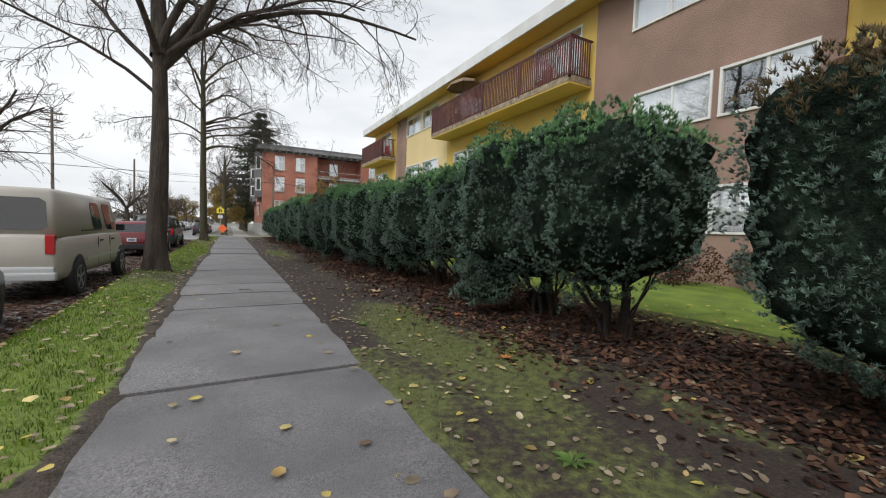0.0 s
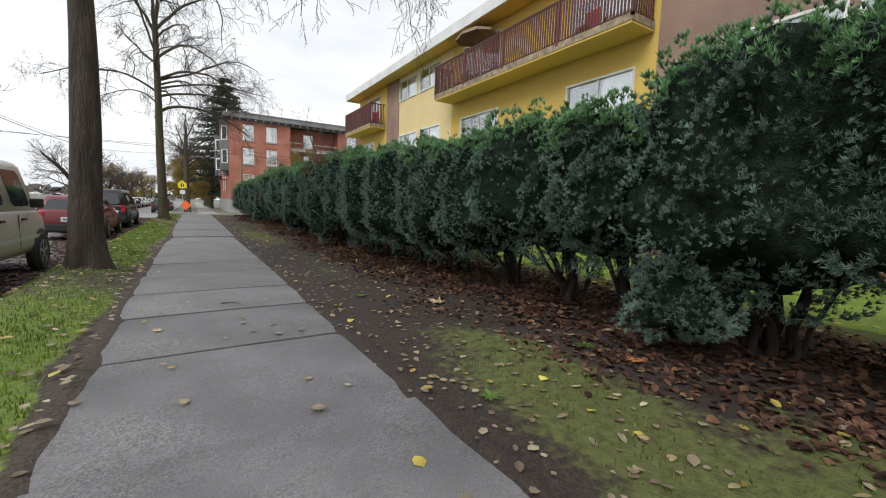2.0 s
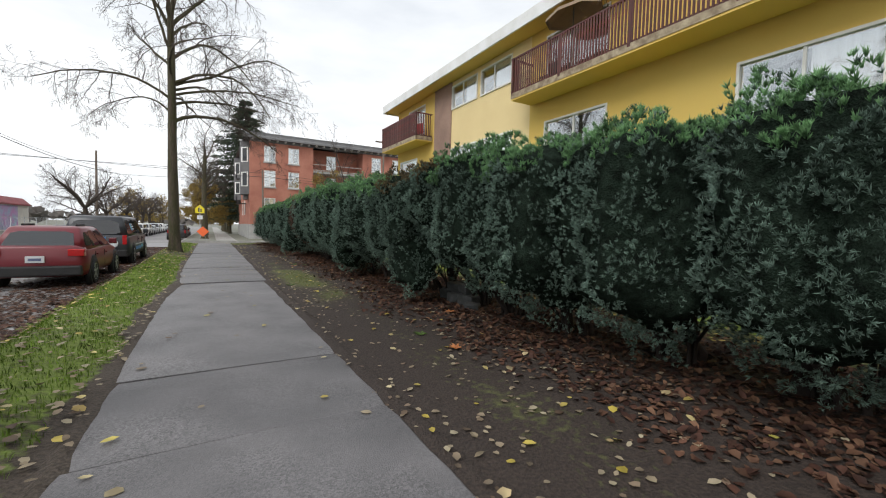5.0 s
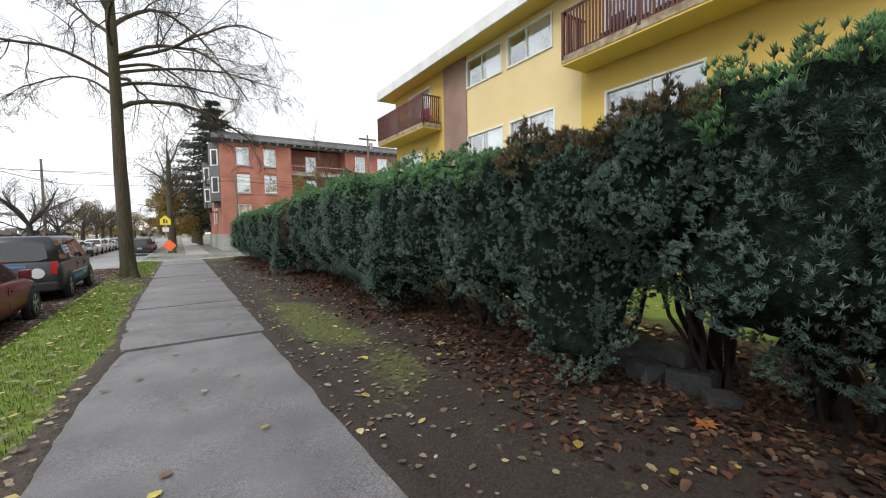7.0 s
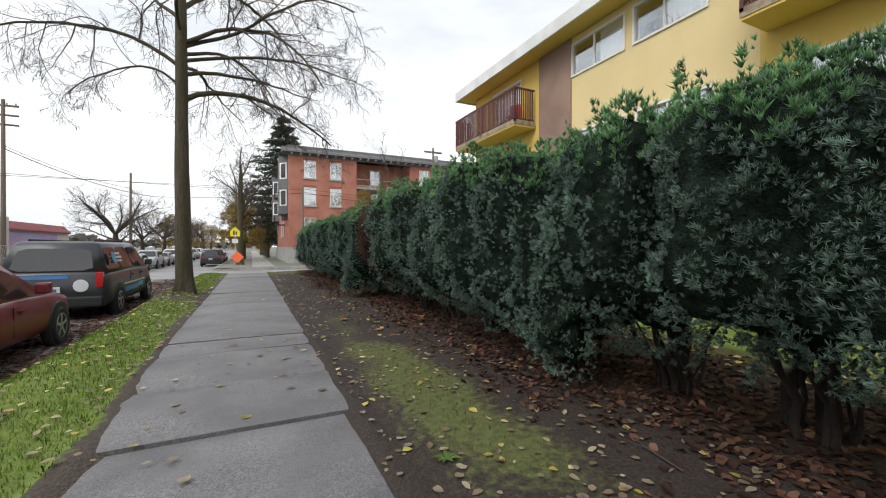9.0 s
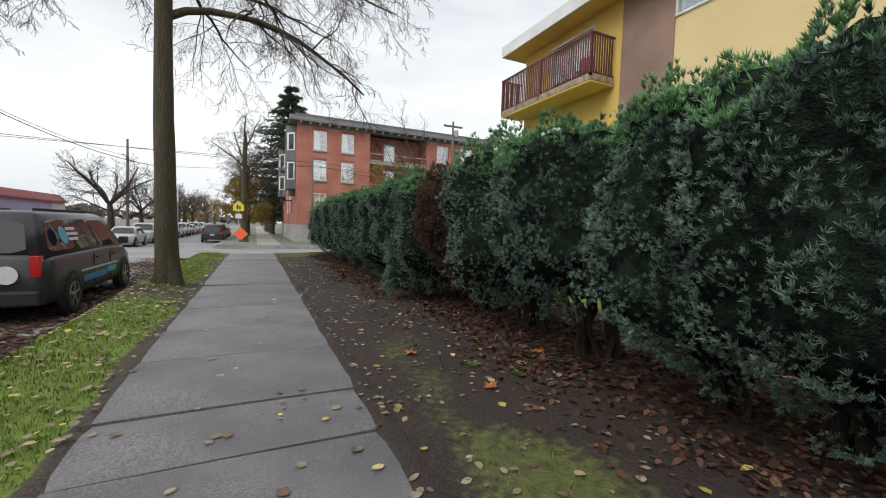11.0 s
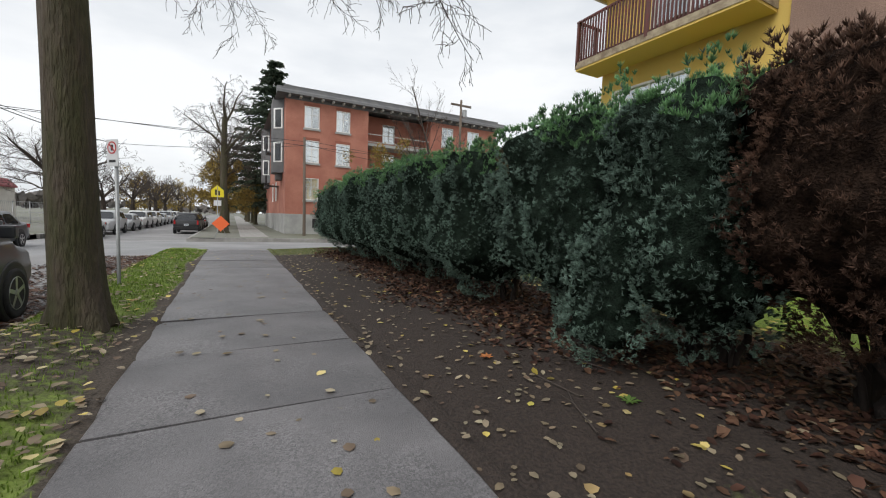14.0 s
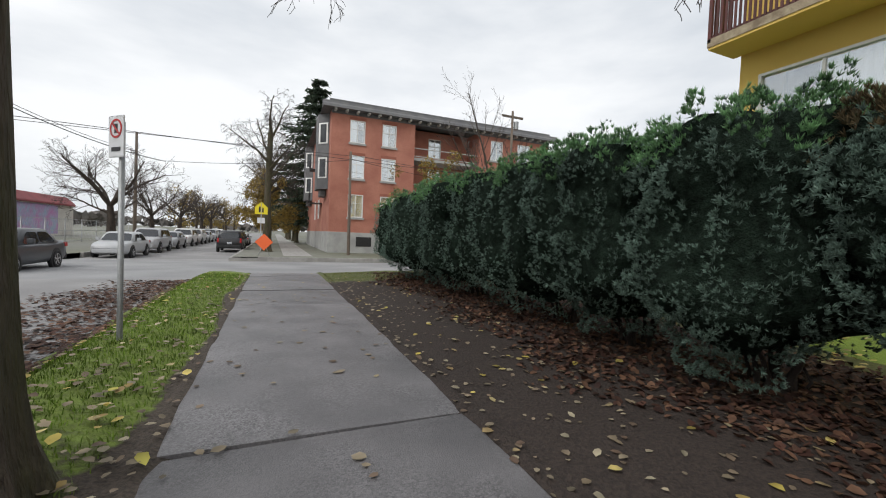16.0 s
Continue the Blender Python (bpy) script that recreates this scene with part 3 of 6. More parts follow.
def window_unit(house, hole, place, split=0.42, curtain=None, sash=0.05, lites=1, dark=M_BLACKTRIM, rows=1):
    """A framed sliding window laid into its hole. curtain: which share of the width it covers."""
    a, b, c, d = hole
    w = 0.055

    def bar(bm, u0, u1, z0, z1, d0, d1):
        vs = [bm.verts.new(place(u, z, dd)) for u in (u0, u1) for z in (z0, z1) for dd in (d0, d1)]
        for q in ((0, 1, 3, 2), (4, 6, 7, 5), (0, 4, 5, 1), (2, 3, 7, 6), (0, 2, 6, 4), (1, 5, 7, 3)):
            bm.faces.new([vs[i] for i in q])

    bm = bmesh.new()
    bar(bm, a - 0.05, b + 0.05, d - 0.01, d + w, -0.035, 0.06)
    bar(bm, a - 0.05, b + 0.05, c - w, c + 0.01, -0.05, 0.06)
    bar(bm, a - 0.05, a + 0.015, c + 0.011, d - 0.011, -0.035, 0.06)
    bar(bm, b - 0.015, b + 0.05, c + 0.011, d - 0.011, -0.035, 0.06)
    bmesh.ops.recalc_face_normals(bm, faces=bm.faces)
    win = part("window", bm, M_WHITE, house, "white-framed sliding window")
    m = a + (b - a) * split
    bm = bmesh.new()
    bar(bm, m - 0.03, m + 0.03, c + 0.012, d - 0.012, 0.0, 0.05)
    if rows == 2:
        zc = c + (d - c) * 0.62
        bar(bm, a + 0.016, m - 0.031, zc - 0.025, zc + 0.025, 0.0, 0.05)
        bar(bm, m + 0.031, b - 0.016, zc - 0.025, zc + 0.025, 0.0, 0.05)
    bmesh.ops.recalc_face_normals(bm, faces=bm.faces)
    part("mullion", bm, M_WHITE, win)
    for u0, u1, dd in ((a + 0.016, m - 0.031, 0.03), (m + 0.031, b - 0.016, 0.045)):
        bm = bmesh.new()
        bar(bm, u0, u1, c + 0.012, d - 0.012, dd, dd + 0.006)
        bmesh.ops.recalc_face_normals(bm, faces=bm.faces)
        p = part("pane", bm, M_PANE, win)
        p.visible_shadow = False
    if curtain:
        u0, u1 = a + (b - a) * curtain[0], a + (b - a) * curtain[1]
        n = 26
        v, f = [], []
        for i in range(n + 1):
            u = u0 + (u1 - u0) * i / n
            dd = 0.085 + 0.015 * math.sin(i * 1.9) + 0.01 * math.sin(i * 5.1)
            v += [place(u, c + 0.02, dd), place(u, d - 0.03, dd)]
        for i in range(n):
            f.append((2 * i, 2 * i + 2, 2 * i + 3, 2 * i + 1))
        attach("curtain", mesh_of("curtain", v, f, M_CURTAIN, True), win, "pale drawn curtain")
    return win


FX, BX = 10.56, 9.50          # face of the apartment block, front of its balconies
END_Y, START_Y = 33.0, -16.0
UP, MID, LOW = (7.50, 8.58), (4.32, 5.42), (1.42, 2.54)
apartments = empty("apartment_building", pose(0, 0, 0), "three-storey yellow and brown stucco apartment block with white-edged flat roof", "building")
side = lambda u, z, d: (FX + d, u, z)
brown_holes = [(6.28, 8.40, *MID), (4.20, 6.02, *MID), (6.45, 8.58, 7.42, 8.46), (4.25, 6.1, 7.42, 8.46), (4.3, 6.12, *LOW), (6.6, 8.3, *LOW)]
cream_holes = [(23.97, 26.16, *UP), (21.48, 23.60, *UP), (23.93, 26.14, *MID), (21.38, 23.50, *MID), (22.0, 23.4, *LOW), (24.3, 25.7, *LOW)]
porch_holes = [(10.72, 13.10, 6.52, 8.46), (16.80, 19.42, 6.52, 8.46), (10.70, 13.10, 3.40, 5.36), (16.78, 19.42, 3.40, 5.36), (11.2, 12.8, *LOW), (17.2, 18.8, *LOW)]
end_holes = [(29.2, 31.3, 6.52, 8.46), (30.15, 32.5, 4.25, 5.50), (29.6, 31.2, *LOW)]
near_holes = [(-1.6, 0.8, 6.52, 8.46), (-1.6, 0.8, 3.40, 5.36), (-9.0, -7.0, *MID), (-9.0, -7.0, *UP)]
for u0, u1, holes, mat, off in ((START_Y, 3.80, near_holes, M_YELLOW, 0.0), (3.80, 10.0, brown_holes, M_BROWN, -0.06), (10.0, 20.3, porch_holes, M_YELLOW, 0.0),
                                (20.3, 26.20, cream_holes, M_CREAM, 0.0), (26.20, 27.95, [], M_BROWN, -0.06), (27.95, END_Y, end_holes, M_YELLOW, 0.0)):
    place = (lambda o: (lambda u, z, d: (FX + o + d, u, z)))(off)
    part("wall", wall_sheet(bmesh.new(), u0, u1, 0.0, 8.86, holes, place, 0.22), mat, apartments,
         "rough brown pebble-dash stucco" if mat is M_BROWN else "smooth yellow stucco")
    for i, h in enumerate(holes):
        tall = h[3] - h[2] > 1.5
        window_unit(apartments, h, place, 0.5 if tall else (0.55 if mat is M_CREAM else 0.48),
                    None if tall and i % 2 else ((0.0, 1.0) if mat is M_BROWN and i != 1 else ((0.02, 0.46) if i % 2 == 0 else (0.0, 0.52))))
part("end_wall", box(FX + 0.23, 24.0, END_Y - 0.22, END_Y, 0.0, 8.86), M_YELLOW, apartments)
part("back_wall", box(23.8, 24.0, START_Y, END_Y - 0.23, 0.0, 8.86), M_YELLOW, apartments)
# added backing and floors, dark grey in place of the rooms' shade
part("room_backing", box(FX + 1.5, FX + 1.6, START_Y, END_Y - 0.24, 0.0, 8.8), M_DIMROOM, apartments)
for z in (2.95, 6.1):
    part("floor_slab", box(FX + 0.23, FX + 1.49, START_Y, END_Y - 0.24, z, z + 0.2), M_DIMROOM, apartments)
roof = part("roof", box(FX - 0.85, 24.6, START_Y - 0.6, END_Y + 0.45, 8.87, 9.05), M_YELLOW, apartments, "flat roof with yellow soffit")
part("fascia", box(FX - 0.92, FX - 0.851, START_Y - 0.6, END_Y + 0.52, 8.80, 9.26, 0.012), M_ROOFEDGE, roof, "white metal roof edge")
part("fascia", box(FX - 0.849, 24.6, END_Y + 0.451, END_Y + 0.52, 8.80, 9.26, 0.012), M_ROOFEDGE, roof)
part("gravel_deck", box(FX - 0.848, 24.5, START_Y - 0.5, END_Y + 0.45, 9.054, 9.2), M_ROOF, roof)


def balcony(house, y0, y1, z, dividers, slat_gap=0.105):
    """A cantilevered slab with a slatted timber railing; z is the slab's underside."""
    b = part("balcony", box(BX, FX - 0.065, y0, y1, z, z + 0.17), M_YELLOW, house, "balcony slab with yellow underside")
    part("slab_edge", add_box(box(BX - 0.02, BX - 0.001, y0 - 0.02, y1 + 0.02, z + 0.06, z + 0.26), BX, FX - 0.07, y0 - 0.02, y0 - 0.001, z + 0.06, z + 0.26), M_SLABEDGE, b, "stained pale slab edge")
    top, low = z + 1.48, z + 0.32
    part("top_rail", add_box(add_box(box(BX - 0.03, BX + 0.06, y0 - 0.03, y1 + 0.03, top, top + 0.05), BX + 0.061, FX - 0.07, y0 - 0.03, y0 + 0.06, top, top + 0.05), BX + 0.061, FX - 0.07, y1 - 0.06, y1 + 0.03, top, top + 0.05), M_RAIL, b)
    part("bottom_rail", add_box(box(BX + 0.0, BX + 0.04, y0, y1, low - 0.06, low), BX + 0.041, FX - 0.07, y0, y0 + 0.04, low - 0.06, low), M_RAIL, b)
    part("post", box(BX - 0.02, BX + 0.06, y0 - 0.02, y0 + 0.06, z + 0.171, top - 0.001), M_RAIL, b)
    part("post", box(BX - 0.02, BX + 0.06, y1 - 0.06, y1 + 0.02, z + 0.171, top - 0.001), M_RAIL, b)
    for d in dividers:
        part("post", box(BX - 0.025, BX + 0.05, d - 0.05, d + 0.05, z + 0.171, top - 0.001), M_RAIL, b)
    slat = box(-0.012, 0.012, -0.027, 0.027, low - 0.055, top - 0.002)
    me = bpy.data.meshes.new("slat")
    slat.to_mesh(me)
    slat.free()
    me.materials.append(M_RAIL)
    for i in range(int((y1 - y0 - 0.16) / slat_gap)):
        o = attach("slat", me, b)
        o.location = (BX - 0.014, y0 + 0.13 + i * slat_gap, 0)
    for yy in (y0 - 0.014, y1 + 0.014):
        for i in range(int((FX - BX - 0.2) / slat_gap)):
            o = attach("slat", me, b)
            o.location = (BX + 0.12 + i * slat_gap, yy, 0)
            o.rotation_euler = (0, 0, math.pi / 2)
    return b


balcony(apartments, 10.15, 20.15, 6.16, (12.7, 15.3, 17.8))
balcony(apartments, 28.2, 33.15, 6.16, (30.7,))
balcony(apartments, -6.2, 3.55, 6.16, (0.9, -2.0))
balcony(apartments, -6.2, 3.55, 3.05, (0.9, -2.0))

# the brick block across the junction
BY, BX0, BX1 = 60.1, 3.75, 25.2
brick_house = empty("brick_building", pose(0, 0, 0), "old red-brick apartment block with grey stone base and heavy bracketed cornice", "building")
ROWS_Z = ((8.80, 10.55), (5.86, 7.66), (2.62, 4.42))
holes = [(a, b, *z) for a, b in ((5.30, 6.45), (8.02, 9.15)) for z in ROWS_Z]
face = lambda u, z, d: (u, BY + d, z)
part("wall", wall_sheet(bmesh.new(), BX0, 10.9, 1.31, 11.25, holes, face, 0.35), M_BRICKWORK, brick_house, "red brickwork")
for i, h in enumerate(holes):
    w = window_unit(brick_house, h, face, 0.5, (0.0, 1.0) if i % 3 else (0.0, 0.45), rows=2)
    part("sill", box(h[0] - 0.15, h[1] + 0.15, BY - 0.12, BY - 0.051, h[2] - 0.22, h[2] - 0.06), M_STONE, w)
    part("lintel", box(h[0] - 0.12, h[1] + 0.12, BY - 0.03, BY - 0.003, h[3] + 0.06, h[3] + 0.30), M_BRICK, w)
holes = [(a, b, *z) for a, b in ((18.6, 19.8), (21.6, 22.9)) for z in ROWS_Z]
part("wall", wall_sheet(bmesh.new(), 17.3, BX1, 1.31, 11.25, holes, face, 0.35), M_BRICKWORK, brick_house, "red brickwork")
for i, h in enumerate(holes):
    w = window_unit(brick_house, h, face, 0.5, (0.0, 1.0) if i % 2 else None, rows=2)
    part("sill", box(h[0] - 0.15, h[1] + 0.15, BY - 0.12, BY - 0.051, h[2] - 0.22, h[2] - 0.06), M_STONE, w)
# recessed porches between the two wings
inner = lambda u, z, d: (u, BY + 2.6 + d, z)
holes = [(13.2, 14.4, *z) for z in ROWS_Z]
part("porch_wall", wall_sheet(bmesh.new(), 10.9, 17.3, 1.31, 11.25, holes, inner, 0.3), M_BRICKWORK, brick_house)
for h in holes:
    window_unit(brick_house, h, inner, 0.5, (0.0, 1.0), rows=2)
part("porch_side", box(10.6, 10.9, BY + 0.36, BY + 2.6, 1.31, 11.25), M_BRICKWORK, brick_house)
part("porch_side", box(17.3, 17.6, BY + 0.36, BY + 2.6, 1.31, 11.25), M_BRICKWORK, brick_house)
for z in (1.6, 4.75, 7.95):
    part("porch_floor", box(10.91, 17.29, BY + 0.2, BY + 2.59, z, z + 0.25), M_STONE, brick_house)
    part("porch_rail", add_box(box(10.91, 17.29, BY + 0.25, BY + 0.31, z + 1.05, z + 1.12), 10.91, 17.29, BY + 0.25, BY + 0.31, z + 0.35, z + 0.42), M_PALETRIM, brick_house)
holes_w = [(BY + 7.6, BY + 8.7, *z) for z in ROWS_Z] + [(BY + 11.2, BY + 12.2, *z) for z in ROWS_Z]
west = lambda u, z, d: (BX0 + d, u, z)
part("side_wall", wall_sheet(bmesh.new(), BY + 0.36, BY + 22, 1.31, 11.25, holes_w, west, 0.3), M_BRICKWORK, brick_house, "red brick side wall")
for h in holes_w:
    window_unit(brick_house, h, west, 0.5, (0.0, 0.5), rows=2)
part("plinth", box(BX0 - 0.08, BX1, BY - 0.08, BY + 22, -0.6, 1.31, 0.02), M_STONE, brick_house, "grey painted stone base")
part("plinth_window", box(6.0, 7.3, BY - 0.10, BY - 0.081, 0.15, 0.95), M_BLACKTRIM, brick_house, "dark basement window")
part("end_side", box(BX1 - 0.3, BX1, BY + 0.36, BY + 22, 1.31, 11.25), M_BRICKWORK, brick_house)
part("back_wall", box(BX0 + 0.31, BX1 - 0.31, BY + 21.7, BY + 22, 1.31, 11.25), M_BRICKWORK, brick_house)
# added backing, coloured dark for the unlit rooms
part("inside_backing", box(BX0 + 0.9, BX1 - 0.9, BY + 3.6, BY + 3.8, 1.32, 11.2), M_DIMROOM, brick_house)
bm = prism([(-0.75, 0.0), (-0.68, 0.22), (-0.5, 0.38), (-0.46, 0.55), (0.1, 0.6), (0.1, 0.0)], BX1 - BX0 + 1.5, 0)
bmesh.ops.translate(bm, verts=bm.verts, vec=(BX0 - 0.75, BY, 11.26))
crn = part("cornice", bm, M_CORNICE, brick_house, "dark grey moulded cornice")
bm = prism([(-0.75, 0.0), (-0.68, 0.22), (-0.5, 0.38), (-0.46, 0.55), (0.1, 0.6), (0.1, 0.0)], 22.6, 1)
bmesh.ops.translate(bm, verts=bm.verts, vec=(BX0, BY + 0.11, 11.262))
part("cornice", bm, M_CORNICE, brick_house)
part("roof", box(BX0, BX1, BY + 0.11, BY + 21.9, 11.5, 11.80), M_ROOF, brick_house)
part("parapet", box(BX0 - 0.2, BX1, BY - 0.2, BY + 0.2, 11.861, 12.05), M_CORNICE, brick_house)
part("cornice_band", box(BX0 - 0.03, BX1 + 0.03, BY - 0.05, BY - 0.004, 10.98, 11.25), M_CORNICE, brick_house)
bracket = box(-0.09, 0.09, -0.62, -0.06, -0.17, -0.003, 0.02)
me = bpy.data.meshes.new("bracket")
bracket.to_mesh(me)
bracket.free()
me.materials.append(M_PALETRIM)
for i in range(24):
    o = attach("bracket", me, crn, "")
    o.location = (BX0 + 0.25 + i * 0.9, BY, 11.26)
# two-storey bay on the street side
for by in (BY + 1.2, BY + 15.5):
    bm = prism([(BX0 - 0.02, by), (BX0 - 0.85, by + 0.8), (BX0 - 0.85, by + 2.6), (BX0 - 0.02, by + 3.4)], 6.3)
    bmesh.ops.translate(bm, verts=bm.verts, vec=(0, 0, 4.9))
    bay = part("bay", bm, M_CORNICE, brick_house, "grey timber bay with tall windows")
    for zz in (5.8, 8.7):
        bm = prism([(BX0 - 0.12, by + 0.06), (BX0 - 0.78, by + 0.70), (BX0 - 0.80, by + 0.68), (BX0 - 0.14, by + 0.04)], 1.75)
        bmesh.ops.translate(bm, verts=bm.verts, vec=(0, 0, zz))
        p = part("bay_window", bm, M_WHITE, bay)
        bm = prism([(BX0 - 0.24, by + 0.14), (BX0 - 0.66, by + 0.55), (BX0 - 0.68, by + 0.53), (BX0 - 0.26, by + 0.12)], 1.5)
        bmesh.ops.translate(bm, verts=bm.verts, vec=(0, 0, zz + 0.12))
        part("pane", bm, M_CARGLASS, p)
    part("bay_foot", box(BX0 - 0.55, BX0 - 0.03, by + 1.0, by + 2.4, 4.3, 4.89, 0.1), M_CORNICE, bay)
# fire escape beside the bay
for z in (3.9, 7.0):
    esc = part("fire_escape", box(BX0 - 1.1, BX0 - 0.02, BY + 5.2, BY + 7.0, z, z + 0.06), M_BLACKTRIM, brick_house, "black iron fire escape landing")
    for k in range(5):
        part("rail_bar", box(BX0 - 1.1, BX0 - 1.07, BY + 5.2 + k * 0.44, BY + 5.23 + k * 0.44, z + 0.061, z + 1.0), M_BLACKTRIM, esc)
    part("rail_top", box(BX0 - 1.12, BX0 - 1.06, BY + 5.2, BY + 7.0, z + 1.001, z + 1.04), M_BLACKTRIM, esc)

# low hall across the street with its maroon band
hall = empty("hall", pose(-24.0, 62, -0.4), "long low off-white hall with a sloping maroon roof band", "building")
part("wall", box(-8, 0, -24, 30, -0.2, 3.6), M_HALLWALL, hall)
bm = prism([(-8.2, 3.6), (0.35, 3.6), (0.35, 3.8), (-0.5, 4.9), (-8.2, 4.9)], 33.0, 1)
bmesh.ops.translate(bm, verts=bm.verts, vec=(0, -24.2, 0.002))
part("roof_band", bm, M_MAROON, hall, "maroon metal roof band")
part("wall_pier", box(0.001, 0.5, 8.9, 12.6, -0.2, 5.0), M_HALLWALL, hall)
bm = prism([(-8.2, 3.6), (0.35, 3.6), (0.35, 3.8), (-0.5, 4.7), (-8.2, 4.7)], 17.0, 1)
bmesh.ops.translate(bm, verts=bm.verts, vec=(0, 12.7, 0.002))
part("roof_band", bm, M_MAROON, hall)
part("mural", box(0.001, 0.03, 12.7, 26, 0.2, 3.5), M_MURAL, hall, "faded pink and blue mural")
part("vent", box(0.001, 0.06, -5.3, -4.4, 2.4, 3.0), M_CORNICE, hall)
part("vent", box(0.001, 0.06, 1.8, 2.8, 2.3, 3.1), M_CORNICE, hall)

# ---- trees ----


def grow(rng, start, heading, length, radius, level, spec, out):
    """Grows one limb and, from it, the next finer ones. out[level] takes polylines with radii."""
    steps = spec["steps"][min(level, len(spec["steps"]) - 1)]
    pts, rad = [Vector(start)], [radius]
    d = Vector(heading).normalized()
    wob = spec["wobble"][min(level, len(spec["wobble"]) - 1)]
    lift = spec["lift"][min(level, len(spec["lift"]) - 1)]
    for i in range(steps):
        d = d + Vector((rng.normal(0, wob), rng.normal(0, wob), rng.normal(0, wob * 0.7) + lift))
        d.normalize()
        pts.append(pts[-1] + d * (length / steps))
        rad.append(max(spec["fine"], radius * (1 - 0.72 * (i + 1) / steps)))
    out[level].append((pts, rad))
    if level + 1 >= len(out):
        return
    kids = spec["kids"][level]
    for k in range(kids):
        t = spec["from"][level] + (1 - spec["from"][level]) * (k + rng.uniform(0.2, 0.9)) / kids
        i = min(steps - 1, int(t * steps))
        f = t * steps - i
        p = pts[i].lerp(pts[i + 1], f)
        axis = (pts[i + 1] - pts[i]).normalized()
        sidev = axis.cross(Vector((rng.normal(), rng.normal(), rng.normal() * 0.6)))
        if sidev.length < 0.01:
            continue
        sidev.normalize()
        a = radians(rng.uniform(*spec["angle"]))
        grow(rng, p, axis * math.cos(a) + sidev * math.sin(a), length * rng.uniform(*spec["ratio"]) * (1.15 - 0.5 * t), max(spec["fine"], rad[i] * spec["thin"]), level + 1, spec, out)


def limbs_mesh(name, lines, sides, mat):
    v, f = [], []
    for pts, rad in lines:
        tube_into(v, f, pts, rad, sides)
    return mesh_of(name, v, f, mat, True)


def trunk_mesh(pts, rad, mat, seed, flare=0.55):
    """A furrowed trunk with root flare: a ring of ribs that wander."""
    v, f = [], []
    sides, rings = 28, 44
    total = len(pts) - 1
    for j in range(rings):
        t = j / (rings - 1)
        s = t * total
        i = min(total - 1, int(s))
        c = pts[i].lerp(pts[i + 1], s - i)
        r = rad[i] + (rad[i + 1] - rad[i]) * (s - i)
        z = c.z - pts[0].z
        for k in range(sides):
            a = 2 * math.pi * k / sides
            rib = 0.055 * math.sin(k * 3.5 + 0.8 * math.sin(z * 1.7 + seed)) + 0.09 * noise.noise((math.cos(a) * 1.5, math.sin(a) * 1.5, z * 0.8 + seed))
            root = flare * math.exp(-z / 0.26) * (0.6 + 0.5 * math.cos(a * 5 + seed) + 0.3 * math.cos(a * 2 + 1.0))
            rr = r * (1 + rib + root)
            v.append((c.x + rr * math.cos(a), c.y + rr * math.sin(a), c.z))
    for j in range(rings - 1):
        for k in range(sides):
            k2 = (k + 1) % sides
            f.append((j * sides + k, j * sides + k2, (j + 1) * sides + k2, (j + 1) * sides + k))
    return mesh_of("trunk", v, f, mat, True)


def bare_tree(m, seed, height, radius, spec, limbs, label, mat=M_BARK, lean=(0, 0), group=""):
    """limbs: rows of height share, compass degrees, rise degrees, length, radius."""
    rng = np.random.RandomState(seed)
    tree = empty("tree", m, label, "tree", group)
    pts, rad = [], []
    n = 9
    for i in range(n + 1):
        t = i / n
        pts.append(Vector((lean[0] * t + 0.05 * math.sin(4 * t + seed), lean[1] * t + 0.05 * math.sin(3 * t + seed * 2), height * t)))
        rad.append(radius * (1 - 0.42 * t))
    attach("trunk", trunk_mesh(pts, rad, mat, seed), tree, "furrowed grey-brown trunk")
    out = [[], [], [], []]
    for share, compass, rise, length, r, *own in limbs:
        s = share * n
        i = min(n - 1, int(s))
        p = pts[i].lerp(pts[i + 1], s - i)
        a, e = radians(compass), radians(rise)
        grow(rng, p, (math.sin(a) * math.cos(e), math.cos(a) * math.cos(e), math.sin(e)), length, r, 0, {**spec, "lift": (own[0], *spec["lift"][1:])} if own else spec, out)
    for line in out[0]:
        attach("limb", limbs_mesh("limb", [line], 8, mat), tree)
    tagged(attach("branchwork", limbs_mesh("branchwork", out[1], 5, M_TWIG), tree), "", "", "", "stuff")
    tagged(attach("twig_growth", limbs_mesh("twig_growth", out[2] + out[3], 3, M_TWIG), tree, "fine bare drooping twigs"), "", "", "", "stuff")
    return tree


ELM = dict(steps=(10, 8, 6, 5), wobble=(0.13, 0.20, 0.20, 0.18), lift=(-0.02, -0.05, -0.10, -0.13), kids=(11, 8, 6), angle=(28, 72), ratio=(0.30, 0.52), thin=0.44, fine=0.0042)
ELM["from"] = (0.22, 0.15, 0.15)
# height share, compass (0 ahead, 90 towards the houses), rise, length, thickness, own bend
bare_tree(pose(-1.62, 11.50, 0.02), 5, 5.0, 0.225, ELM,
                      [(0.93, 75, 47, 6.0, 0.125, 0.01), (0.98, 345, 84, 6.5, 0.185, 0.01), (0.80, 265, 35, 4.0, 0.045, -0.03), (0.90, 285, 42, 4.6, 0.055, -0.03),
                       (0.96, 100, 38, 5.4, 0.075, -0.04), (1.0, 55, 62, 6.4, 0.10, -0.05), (1.0, 120, 58, 6.0, 0.09, -0.06), (0.97, 200, 48, 5.0, 0.07, -0.03), (1.0, 20, 55, 5.4, 0.08, -0.06), (0.95, 85, 55, 6.6, 0.09, -0.08)],
                      "tall bare street tree with furrowed bark and drooping twigs")
